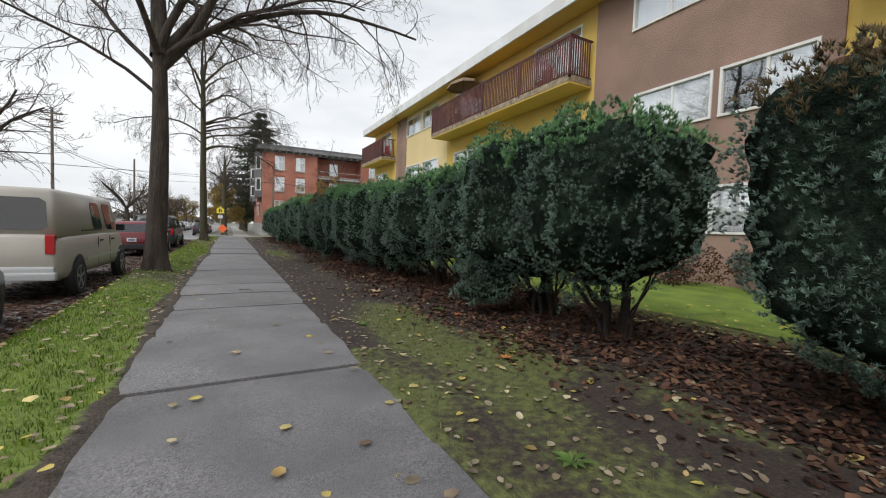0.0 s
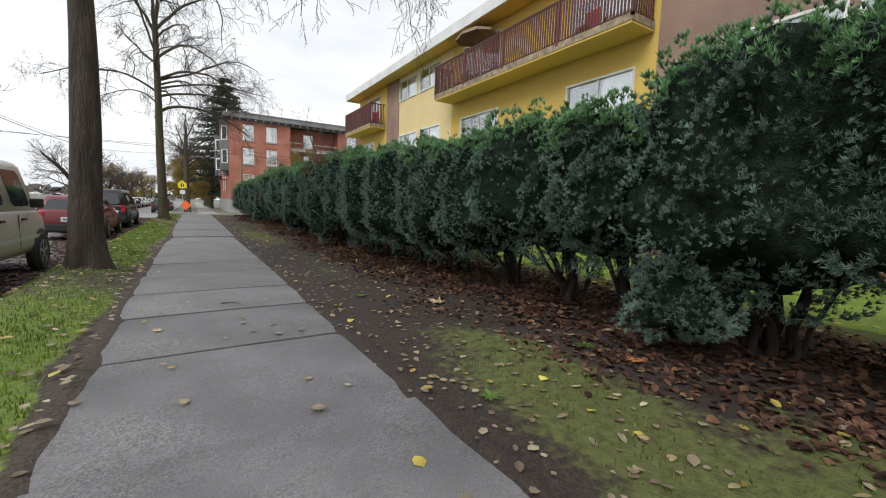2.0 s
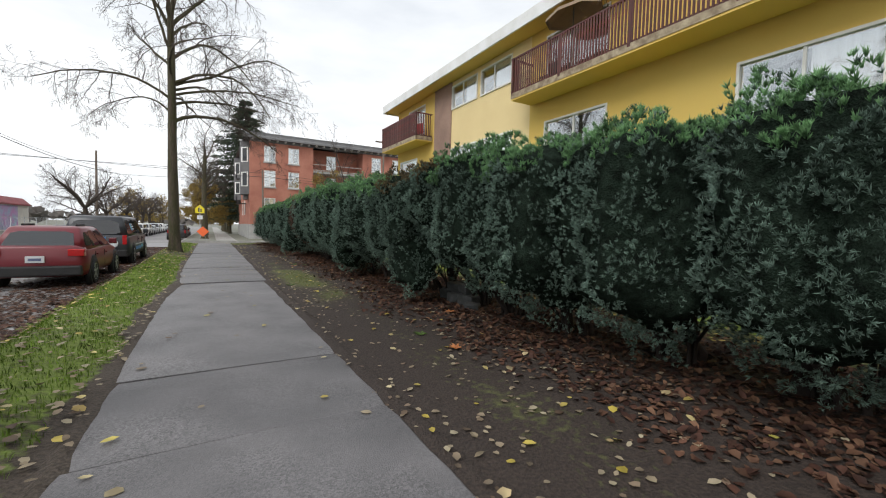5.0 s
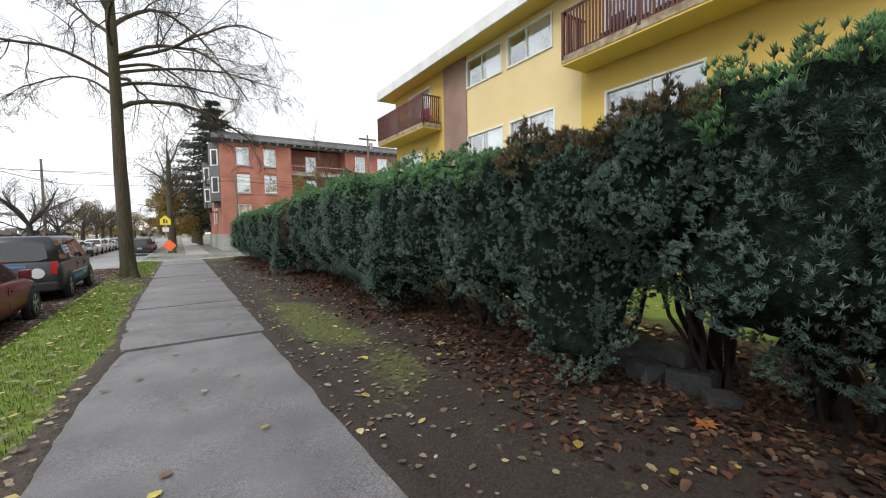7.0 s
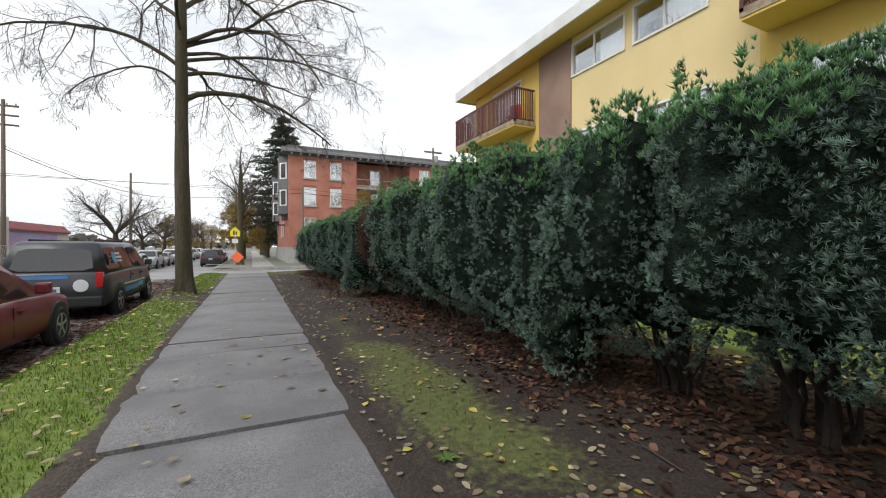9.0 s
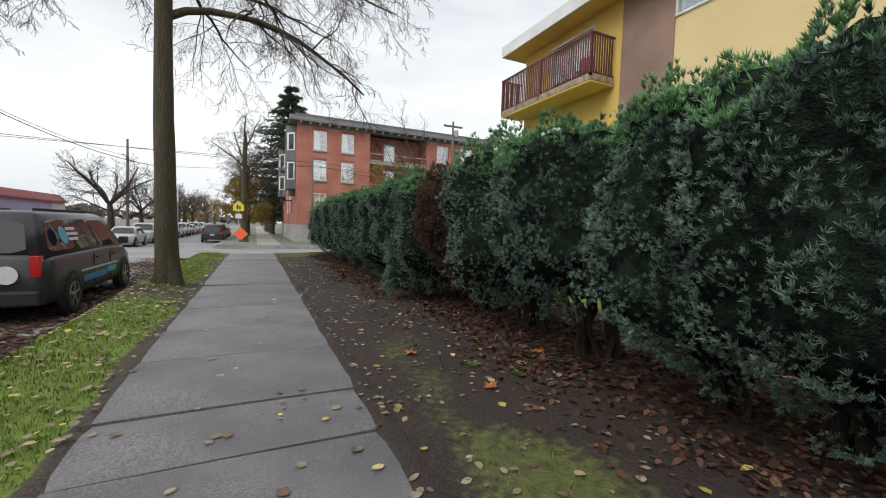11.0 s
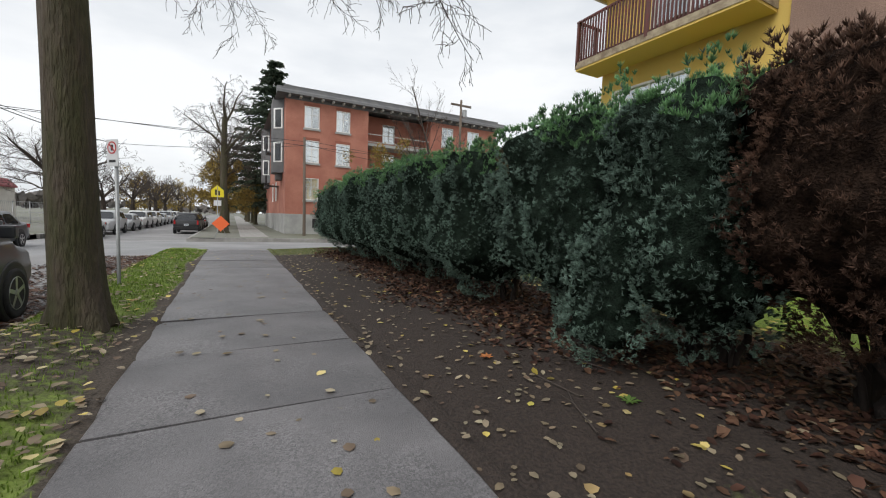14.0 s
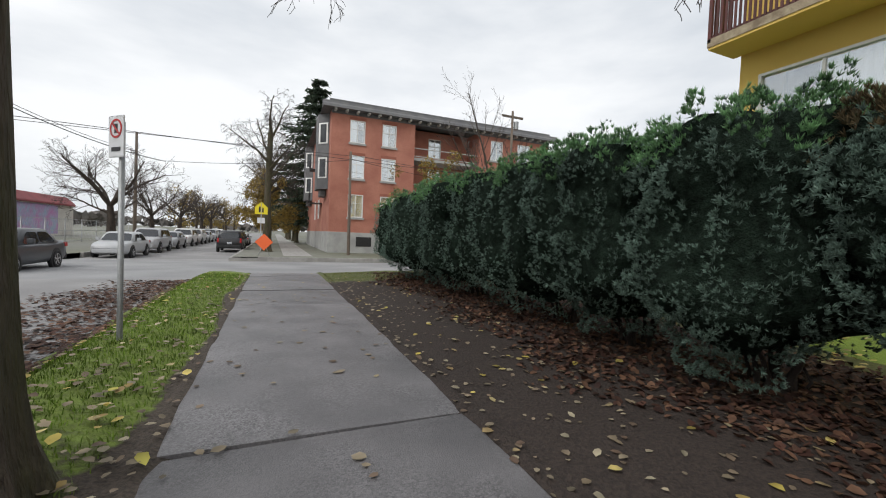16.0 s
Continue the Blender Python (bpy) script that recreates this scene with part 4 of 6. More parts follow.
bare_tree(pose(-1.50, 28.50, 0.06), 23, 9.6, 0.205, ELM,
          [(0.565, 80, 46, 4.6, 0.085, -0.13), (0.60, 290, 48, 3.6, 0.040, -0.12), (0.66, 265, 40, 4.6, 0.060, -0.08), (0.70, 40, 40, 4.4, 0.055, -0.10), (0.73, 110, 42, 5.0, 0.065, -0.10), (0.76, 190, 40, 4.4, 0.055, -0.07),
           (0.80, 330, 45, 4.2, 0.060, -0.05), (0.83, 75, 48, 5.2, 0.070, -0.09), (0.86, 245, 50, 4.4, 0.060, -0.04), (0.89, 150, 50, 4.8, 0.065, -0.06), (0.92, 20, 55, 4.6, 0.060, -0.05), (0.95, 290, 62, 4.6, 0.075, -0.02),
           (0.64, 48, 26, 5.6, 0.060, -0.045), (0.68, 68, 24, 5.4, 0.058, -0.05), (0.66, 26, 24, 5.4, 0.055, -0.045), (0.72, 90, 30, 5.4, 0.058, -0.06), (0.97, 95, 60, 5.0, 0.080, -0.05), (1.0, 340, 82, 5.0, 0.11, 0.0), (0.99, 200, 66, 4.6, 0.075, -0.02)],
          "bare street tree with arching drooping limbs on the verge", M_MOSSBARK, lean=(-0.18, 0.1))
SPREAD = dict(steps=(7, 6, 4, 3), wobble=(0.12, 0.16, 0.16, 0.16), lift=(0.04, 0.03, 0.0, 0.0), kids=(8, 6, 4), angle=(22, 55), ratio=(0.38, 0.62), thin=0.48, fine=0.008)
SPREAD["from"] = (0.2, 0.2, 0.2)
ring_limbs = [(1.0, 60 * k + 15, 42 + 9 * (k % 3), 4.4, 0.13) for k in range(6)] + [(0.75, 100, 30, 3.0, 0.08), (0.8, 260, 28, 3.2, 0.08)]
spread = bare_tree(pose(-11.6, 63.5, -0.45), 31, 3.0, 0.33, SPREAD, ring_limbs, "bare spreading street tree across the road", group="bare trees across the street")
for x, y, s, r in ((-11.8, 27.5, 1.12, 130), (-12.4, 78, 0.9, 40), (-12.0, 90, 0.95, 200), (-11.6, 104, 1.0, 300), (-12.4, 122, 1.05, 75), (-12, 146, 1.1, 10), (-11.0, 19.0, 1.0, 250)):
    o = copy_thing(spread, pose(x, y, fall(y) - 0.1, 0, 0, r) @ Matrix.Scale(s, 4))
    o.scale = (s, s, s)

WEEP = dict(steps=(8, 6, 5, 4), wobble=(0.12, 0.18, 0.16, 0.14), lift=(0.03, -0.06, -0.16, -0.2), kids=(8, 6, 4), angle=(30, 70), ratio=(0.36, 0.6), thin=0.42, fine=0.008)
WEEP["from"] = (0.15, 0.15, 0.2)
weep_limbs = [(0.55 + 0.065 * k, 75 * k, 25 + 6 * k, 4.2 - 0.2 * k, 0.10) for k in range(8)]
corner_tree = bare_tree(pose(-0.80, 59.5, -0.4), 41, 9.0, 0.30, WEEP, weep_limbs, "tall bare street tree beyond the junction", M_MOSSBARK, group="street trees beyond the junction")


def leaf_cloud(name, centres, radii, count, size, mat, seed, squash=1.0):
    """Small leaf quads scattered through uneven clumps."""
    r = np.random.RandomState(seed)
    which = r.randint(0, len(centres), count)
    c, rad = np.array(centres)[which], np.array(radii)[which]
    d = unit(r.normal(size=(count, 3)))
    p = c + d * (rad * r.uniform(0.25, 1.0, count) ** 0.6)[:, None] * np.array((1, 1, squash))
    a = unit(r.normal(size=(count, 3)))
    b = unit(np.cross(a, r.normal(size=(count, 3))))
    s = (size * r.uniform(0.6, 1.4, count))[:, None]
    v = np.stack([p - a * s, p + b * s * 0.55, p + a * s, p - b * s * 0.55], 1)
    return quads_mesh(name, v, mat)


r = np.random.RandomState(3)
for i, (x, y, h) in enumerate(((-0.9, 68, 8.5), (-0.9, 77, 9.0), (-0.9, 87, 9.5), (2.6, 86, 7.5), (2.6, 95, 8.0), (2.6, 112, 9), (-1.4, 106, 10), (2.2, 104, 10), (-1.4, 122, 11), (2.4, 122, 11))):
    t = copy_thing(corner_tree, pose(x, y, -0.4, 0, 0, 63 * i))
    s = h / 9.5
    t.scale = (s, s, s)
    if i != 7:
        cs = [(r.normal(0, 1.3), r.normal(0, 1.3), r.uniform(2.2, 7.5)) for _ in range(16)]
        cl = leaf_cloud("foliage", cs, [r.uniform(0.5, 1.1) for _ in cs], 5200, 0.105, M_OCHRE, 50 + i, 1.3)
        attach("foliage", cl, t, "thin ochre autumn foliage")

for i, (x, y) in enumerate(((-13.5, 112), (-14.5, 128), (-13, 150), (-12, 170), (-1.5, 150), (3.0, 150))):
    t = empty("ochre_tree", pose(x, y, -0.4), "autumn tree with thin yellow-brown leaves in the distance", "tree", "autumn trees down the street")
    tube("trunk", [(0, 0, 0), (0.1, 0, 3), (0, 0.1, 7)], [0.25, 0.18, 0.06], M_BARK, t)
    cs = [(r.normal(0, 1.8), r.normal(0, 1.8), r.uniform(2.0, 8.0)) for _ in range(22)]
    attach("crown", leaf_cloud("crown", cs, [r.uniform(0.7, 1.6) for _ in cs], 3600, 0.13, M_OCHRE, 80 + i), t)

# tall spruce behind the brick block
spruce = empty("spruce", pose(4.9, 84, -0.4), "tall dark spruce with drooping tiers", "tree")
tube("trunk", [(0, 0, 0), (0, 0, 8), (0, 0, 22.2)], [0.32, 0.2, 0.02], M_BARK, spruce)
rs = np.random.RandomState(9)
q, axes = [], []
for k in range(430):
    z = 3.0 + 19.4 * rs.uniform(0, 1) ** 1.1
    z = 0.5 * z + 0.5 * (round(z / 1.1) * 1.1)
    reach = min(5.2, (22.8 - z) * 0.55) * rs.uniform(0.45, 1.2) + 0.3
    a = rs.uniform(0, 2 * math.pi)
    for s in np.linspace(0.15, 1.0, 18):
        q.append((math.cos(a) * reach * s, math.sin(a) * reach * s, z - 0.30 * reach * s + 0.16 * reach * s * s))
        axes.append(a)
q, axes = np.array(q), np.array(axes)
n = len(q)
rep = 3
q = np.repeat(q, rep, 0) + rs.normal(0, 0.10, (n * rep, 3))
axes = np.repeat(axes, rep) + rs.normal(0, 0.7, n * rep)
d = np.stack([np.cos(axes), np.sin(axes), rs.normal(-0.35, 0.25, n * rep)], 1)
b = unit(np.cross(d, rs.normal(size=d.shape)))
attach("crown", quads_mesh("crown", np.stack([q - d * 0.02, q + d * 0.22 + b * 0.09, q + d * 0.5, q + d * 0.22 - b * 0.09], 1), M_SPRUCE), spruce)

# thin young tree and ochre shrub in front of the brick block
YOUNG = dict(steps=(8, 6, 4, 3), wobble=(0.05, 0.08, 0.1, 0.1), lift=(0.05, 0.06, 0.04, 0.0), kids=(9, 6, 3), angle=(18, 42), ratio=(0.34, 0.55), thin=0.45, fine=0.006)
YOUNG["from"] = (0.15, 0.2, 0.2)
bare_tree(pose(11.2, 47.0, -0.2), 57, 4.0, 0.11, YOUNG, [(1.0, 0, 84, 6.2, 0.075), (0.85, 80, 45, 4.2, 0.05), (0.9, 260, 48, 4.2, 0.05), (0.75, 170, 40, 3.4, 0.045), (0.95, 320, 55, 4.2, 0.05)],
          "slender bare young tree with upright branches")
shrub = empty("ochre_shrub", pose(11.2, 55.5, -0.3), "round shrub with sparse orange-yellow autumn leaves", "shrub")
tube("stem", [(0, 0, 0), (0.1, 0, 2), (0, 0, 4)], [0.12, 0.08, 0.03], M_BARK, shrub)
cs = [(r.normal(0, 1.2), r.normal(0, 1.0), r.uniform(3.2, 7.6)) for _ in range(26)]
attach("crown", leaf_cloud("crown", cs, [r.uniform(0.4, 0.9) for _ in cs], 2600, 0.085, M_OCHRE, 7), shrub)

# low far skyline of bare woods, closing the street
rs = np.random.RandomState(77)
for name, x0, x1, y, h in (("distant_woods", -260, 260, 330, 9), ("distant_woods", -330, -60, 230, 8)):
    n = 1500
    px = rs.uniform(x0, x1, n)
    hh = h * (0.55 + 0.45 * np.array([noise.noise((x * 0.03, y, 0)) for x in px])) * rs.uniform(0.35, 1.0, n)
    p = np.stack([px, y + rs.uniform(-9, 9, n), hh], 1)
    a = unit(rs.normal(size=(n, 3)) + np.array((0, 0, 0.3)))
    b = unit(np.cross(a, rs.normal(size=(n, 3))))
    s = rs.uniform(1.2, 3.4, (n, 1))
    me = quads_mesh(name, np.stack([p - a * s, p + b * s * 0.8, p + a * s, p - b * s * 0.8], 1), M_DISTANT)
    tagged(new(name, me), "grey-brown bare woods on the skyline", "woods", "", "stuff")

# ---- the hedge ----


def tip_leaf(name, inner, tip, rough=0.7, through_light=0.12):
    """Scale-leaf sprays: paler new tips; older growth inside each tuft painted darker, as shade; mottled at two sizes.
    """
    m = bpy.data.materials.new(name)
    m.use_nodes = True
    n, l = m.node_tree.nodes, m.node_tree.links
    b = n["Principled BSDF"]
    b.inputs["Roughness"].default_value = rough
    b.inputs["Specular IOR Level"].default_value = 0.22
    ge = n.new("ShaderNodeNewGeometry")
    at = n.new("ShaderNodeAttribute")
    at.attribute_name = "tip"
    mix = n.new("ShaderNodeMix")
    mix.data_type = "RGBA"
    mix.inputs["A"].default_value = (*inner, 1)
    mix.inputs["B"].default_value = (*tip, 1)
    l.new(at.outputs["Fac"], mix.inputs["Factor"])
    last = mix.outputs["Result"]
    for scale, lo, hi in ((3.2, 0.62, 1.40), (17.0, 0.60, 1.45)):
        no = n.new("ShaderNodeTexNoise")
        no.inputs["Scale"].default_value = scale
        no.inputs["Detail"].default_value = 2
        l.new(ge.outputs["Position"], no.inputs["Vector"])
        mr = n.new("ShaderNodeMapRange")
        mr.inputs["From Min"].default_value, mr.inputs["From Max"].default_value = 0.32, 0.68
        mr.inputs["To Min"].default_value, mr.inputs["To Max"].default_value = lo, hi
        l.new(no.outputs["Fac"], mr.inputs["Value"])
        sc = n.new("ShaderNodeVectorMath")
        sc.operation = "SCALE"
        l.new(last, sc.inputs[0])
        l.new(mr.outputs["Result"], sc.inputs["Scale"])
        last = sc.outputs["Vector"]
    l.new(last, b.inputs["Base Color"])
    tr = n.new("ShaderNodeBsdfTranslucent")
    l.new(last, tr.inputs["Color"])
    mx = n.new("ShaderNodeMixShader")
    mx.inputs["Fac"].default_value = through_light
    l.new(b.outputs["BSDF"], mx.inputs[1])
    l.new(tr.outputs["BSDF"], mx.inputs[2])
    l.new(mx.outputs["Shader"], n["Material Output"].inputs["Surface"])
    return m


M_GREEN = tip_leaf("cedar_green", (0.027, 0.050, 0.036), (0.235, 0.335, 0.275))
# hedge-top green: new growth, lightened further to paint the skylight falling there
M_FRESH_LIT = tip_leaf("cedar_fresh_lit_top", (0.050, 0.115, 0.048), (0.230, 0.420, 0.190), 0.65, 0.25)
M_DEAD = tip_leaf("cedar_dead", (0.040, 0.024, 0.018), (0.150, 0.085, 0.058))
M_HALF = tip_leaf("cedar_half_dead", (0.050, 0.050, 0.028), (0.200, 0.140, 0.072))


def shrub_profile(t, foot):
    """Half width of a shrub at the height share t: narrow at its foot, full above, rounded off at the top."""
    return (0.36 + 0.64 * smoothstep(foot - 0.02, foot + 0.30, t)) * (1 - 0.26 * smoothstep(0.82, 1.02, t) ** 1.2)


def shrub_lobes(x, y, z, seed):
    """Upright plumes and finer lumps that stand out from the clipped form."""
    return 0.25 * noise.noise((x * 2.3 + seed * 3.1, y * 2.3, z * 0.9)) + 0.15 * noise.noise((x * 5.2 + seed, y * 5.2, z * 2.4))


def around(a, power=3.3):
    c, s = math.cos(a), math.sin(a)
    return c, s, (abs(c) ** power + abs(s) ** power) ** (-1 / power)


def shrub_points(rs, seed, h, deep, wide, foot, count):
    """Places and outward ways of the leaf tufts."""
    pts, ways = [], []
    while len(pts) < count:
        a = rs.uniform(0, 2 * math.pi)
        c, s, m = around(a)
        if rs.uniform() < 0.20:
            k = math.sqrt(rs.uniform())
            x, y, z = deep * 0.70 * k * c * m, wide * 0.74 * k * s * m, h * (0.99 - 0.05 * k * k)
            w = Vector((c * k * 0.6, s * k * 0.6, 1.0))
        else:
            if c > 0.5 and rs.uniform() < 0.85:
                continue
            ragged = foot + 0.07 * noise.noise((c * 1.6 + seed, s * 1.6, 2.2))
            t = ragged + (1.0 - ragged) * rs.uniform() ** 0.92
            p = shrub_profile(t, foot)
            x, y, z = deep * p * c * m, wide * p * s * m, h * t
            w = Vector((c * abs(c), s * abs(s), 0.7 * smoothstep(0.78, 1.0, t) - 0.35 * smoothstep(foot + 0.25, foot, t)))
        w.normalize()
        gap = noise.noise((x * 7.5 + seed * 5.3, y * 7.5, z * 5.5))
        if gap < -0.10 and rs.uniform() < 0.88:
            continue
        q = Vector((x, y, z)) + w * (shrub_lobes(x, y, z, seed) + 0.17 * gap - abs(rs.normal(0, 0.03)))
        pts.append(q)
        ways.append(w)
    return np.array(pts), np.array(ways)


def tufts(pts, ways, rs, size, upright, per=15):
    """A rosette of fine pointed twigs at each place."""
    n = len(pts)
    axis = unit(ways * 0.8 + np.array((0, 0, 1.0)) * rs.uniform(0.15, 0.8, (n, 1)) * upright + rs.normal(0, 0.22, (n, 3)))
    big = size * rs.uniform(0.65, 1.4, (n, 1))
    blades = []
    for k in range(per):
        sway = rs.normal(size=(n, 3))
        sway -= axis * (sway * axis).sum(-1, keepdims=True)
        lean = rs.uniform(0.05, 1.0, (n, 1))
        d = unit(axis + unit(sway) * lean)
        root = pts + d * big * rs.uniform(-0.1, 0.35, (n, 1)) - axis * big * 0.25
        ln = big * rs.uniform(0.55, 1.05, (n, 1))
        side_way = unit(np.cross(d, rs.normal(size=(n, 3)))) * ln * rs.uniform(0.07, 0.13, (n, 1))
        blades.append(np.stack([root - side_way, root + side_way, root + d * ln], 1))
    return np.stack(blades, 1).reshape(-1, 3, 3)


def blades_mesh(name, v, mat):
    """v: an array of N blades x 3 corners x 3; the third corner is the tip."""
    n = len(v)
    me = bpy.data.meshes.new(name)
    me.vertices.add(n * 3)
    me.vertices.foreach_set("co", v.reshape(-1).astype(np.float32))
    me.loops.add(n * 3)
    me.loops.foreach_set("vertex_index", np.arange(n * 3, dtype=np.int32))
    me.polygons.add(n)
    me.polygons.foreach_set("loop_start", np.arange(0, n * 3, 3, dtype=np.int32))
    me.polygons.foreach_set("loop_total", np.full(n, 3, dtype=np.int32))
    # blade colour runs from a shade-dark root to the pale new tip
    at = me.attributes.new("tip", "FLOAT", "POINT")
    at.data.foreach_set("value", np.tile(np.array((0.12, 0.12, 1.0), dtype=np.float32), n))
    me.materials.append(mat)
    me.update(calc_edges=True)
    return me


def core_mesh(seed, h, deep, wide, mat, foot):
    """A solid shell under the leaves; its dark colour stands for the shade inside."""
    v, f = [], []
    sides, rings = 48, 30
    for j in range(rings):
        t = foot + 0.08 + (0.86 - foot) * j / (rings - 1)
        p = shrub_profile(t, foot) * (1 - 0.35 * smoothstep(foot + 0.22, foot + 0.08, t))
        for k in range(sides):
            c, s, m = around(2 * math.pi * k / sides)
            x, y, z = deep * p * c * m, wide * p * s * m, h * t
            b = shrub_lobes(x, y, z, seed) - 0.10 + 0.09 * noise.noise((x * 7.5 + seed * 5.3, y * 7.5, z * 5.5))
            o = math.hypot(c * abs(c), s * abs(s))
            v.append((x + c * abs(c) / o * b, y + s * abs(s) / o * b, z))
    for j in range(rings - 1):
        for k in range(sides):
            k2 = (k + 1) % sides
            f.append((j * sides + k, j * sides + k2, (j + 1) * sides + k2, (j + 1) * sides + k))
    f.append(tuple(range(sides))[::-1])
    f.append(tuple((rings - 1) * sides + k for k in range(sides)))
    return mesh_of("inner_growth", v, f, mat, True)


def hedge_shrub(seed, x, y, h, deep, wide, foot, leaf, fresh, core, label, count, shoots=(), stems=9):
    """One clipped cedar: leaf tufts over a shell coloured as shade, on several bare stems. shoots: low side growths."""
    rs = np.random.RandomState(seed)
    ob = empty("hedge_shrub", pose(x, y, bed_z(x, y), 0, 0, rs.uniform(-5, 5)), label, "hedge shrub", "hedge along the pavement")
    p, w = shrub_points(rs, seed, h, deep, wide, foot, count)
    high = p[:, 2] > h * (0.84 + 0.05 * np.sin(p[:, 1] * 7.0 + seed))
    pick = high & (rs.uniform(size=len(p)) < 0.8)
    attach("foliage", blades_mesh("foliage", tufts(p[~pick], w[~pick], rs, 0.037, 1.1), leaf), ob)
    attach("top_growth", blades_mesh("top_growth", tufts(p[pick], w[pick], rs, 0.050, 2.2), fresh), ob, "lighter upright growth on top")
    attach("inner_growth", core_mesh(seed, h, deep, wide, core, foot), ob, "dark shell inside the leaves, coloured as shade")
    for sx, sy, sh, sd, sw in shoots:
        q, u = shrub_points(rs, seed + 50, sh, sd, sw, 0.10, 1500)
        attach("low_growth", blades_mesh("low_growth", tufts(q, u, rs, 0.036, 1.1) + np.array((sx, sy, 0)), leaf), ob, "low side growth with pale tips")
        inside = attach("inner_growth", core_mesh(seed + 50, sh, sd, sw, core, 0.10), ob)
        inside.location = (sx, sy, 0)
    for k in range(stems):
        thick = k < 2 and foot > 0.07
        a = 2 * math.pi * k / stems + rs.uniform(-0.4, 0.4)
        reach = rs.uniform(0.10, 0.30) if thick else rs.uniform(0.30, 0.72)
        bx, by = 0.22 + math.cos(a) * deep * 0.10, math.sin(a) * wide * (0.38 if thick else 0.22)
        tx, ty = math.cos(a) * deep * reach, math.sin(a) * wide * reach
        top = h * max(0.42, foot + 0.26)
        pts = [(bx, by, -0.14)]
        for share, z in ((0.06, 0.10), (0.16, 0.26), (0.42, 0.45), (0.72, 0.70), (1.0, 1.0)):
            pts.append((bx + (tx - bx) * share + rs.normal(0, 0.03), by + (ty - by) * share + rs.normal(0, 0.03), top * z))
        r0 = rs.uniform(0.050, 0.078) if thick else rs.uniform(0.010, 0.032)
        tube("stem", pts, [r0 * 1.5, r0 * 1.1, r0, r0 * 0.9, r0 * 0.75, r0 * 0.5], M_STEM, ob, 7)
    return ob


def hedge_x(y):
    return 3.70 - 0.28 * smoothstep(8.0, 15.0, y)


CEDAR = "dense dark green clipped cedar shrub with bare stems at its foot"
OPEN = "clipped cedar shrub with bare stems below and browned tips"
# along the street: place, half length, height, share of the height that is bare, what its top is like
ROW = [(-0.45, 0.75, 2.40, 0.10, "fresh"), (3.52, 0.84, 2.42, 0.18, "fresh"), (4.72, 0.88, 2.44, 0.15, "fresh"), (5.98, 0.50, 2.18, 0.24, "fresh"), (6.85, 0.74, 2.20, 0.22, "fresh"),
       (8.10, 0.70, 2.20, 0.15, "fresh"), (9.30, 0.74, 2.24, 0.10, "fresh"), (10.50, 0.72, 2.28, 0.09, "fresh"), (11.70, 0.76, 2.32, 0.10, "fresh"), (12.85, 0.66, 2.36, 0.15, "fresh"),
       (13.72, 0.48, 2.36, 0.36, "brown"), (14.60, 0.56, 2.30, 0.20, "brown"), (15.55, 0.60, 2.30, 0.17, "fresh"), (16.55, 0.62, 2.34, 0.20, "fresh"), (17.60, 0.62, 2.38, 0.18, "fresh"),
       (18.65, 0.62, 2.36, 0.05, "fresh"), (19.65, 0.62, 2.46, 0.10, "fresh"), (20.45, 0.48, 2.46, 0.12, "fresh"), (21.80, 0.72, 2.42, 0.21, "fresh"), (22.95, 0.82, 2.44, 0.13, "fresh"),
       (25.35, 0.68, 2.38, 0.08, "fresh"), (26.40, 0.64, 2.36, 0.06, "fresh"), (28.40, 0.72, 2.30, 0.06, "fresh"), (29.80, 0.76, 2.32, 0.07, "fresh"), (31.10, 0.76, 2.34, 0.06, "fresh"), (32.40, 0.76, 2.36, 0.06, "fresh"),
       (33.70, 0.76, 2.36, 0.05, "fresh"), (35.00, 0.74, 2.34, 0.05, "fresh"), (36.25, 0.72, 2.30, 0.05, "fresh"), (37.40, 0.66, 2.20, 0.05, "fresh")]
SHOOTS = {4.72: [(-0.62, 0.35, 0.85, 0.34, 0.34)], 17.60: [(-0.72, 0.45, 1.42, 0.38, 0.36)], 25.35: [(-0.86, 0.42, 1.10, 0.30, 0.30)], 14.60: [(-0.55, -0.30, 1.2, 0.34, 0.36)]}
rs = np.random.RandomState(15)
for i, (y, wide, tall_h, foot, top) in enumerate(ROW):
    hedge_shrub(100 + i, hedge_x(y) + rs.uniform(-0.06, 0.06), y, tall_h, 1.06, wide, foot, M_GREEN, M_FRESH_LIT if top == "fresh" else M_HALF, M_CORE, CEDAR if top == "fresh" else OPEN,
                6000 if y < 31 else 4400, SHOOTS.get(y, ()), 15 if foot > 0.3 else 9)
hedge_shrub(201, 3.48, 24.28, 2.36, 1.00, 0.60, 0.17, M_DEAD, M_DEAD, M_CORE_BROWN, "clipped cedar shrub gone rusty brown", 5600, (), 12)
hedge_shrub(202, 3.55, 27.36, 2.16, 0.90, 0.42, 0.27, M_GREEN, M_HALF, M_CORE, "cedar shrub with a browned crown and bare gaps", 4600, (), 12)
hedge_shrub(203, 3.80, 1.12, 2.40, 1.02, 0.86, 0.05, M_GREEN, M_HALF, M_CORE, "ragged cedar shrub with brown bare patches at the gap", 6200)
low_shrub = empty("low_shrub", pose(9.6, 6.4, 0.05), "low purplish-brown shrub at the foot of the wall", "shrub")
cs = [(rs.normal(0, 0.35), rs.normal(0, 0.9), rs.uniform(0.25, 0.8)) for _ in range(14)]
attach("crown", leaf_cloud("crown", cs, [0.32] * 14, 2600, 0.035, M_LITTER, 21), low_shrub)
tube("stem", [(0, 0, -0.05), (0, 0.05, 0.5)], [0.05, 0.02], M_STEM, low_shrub)

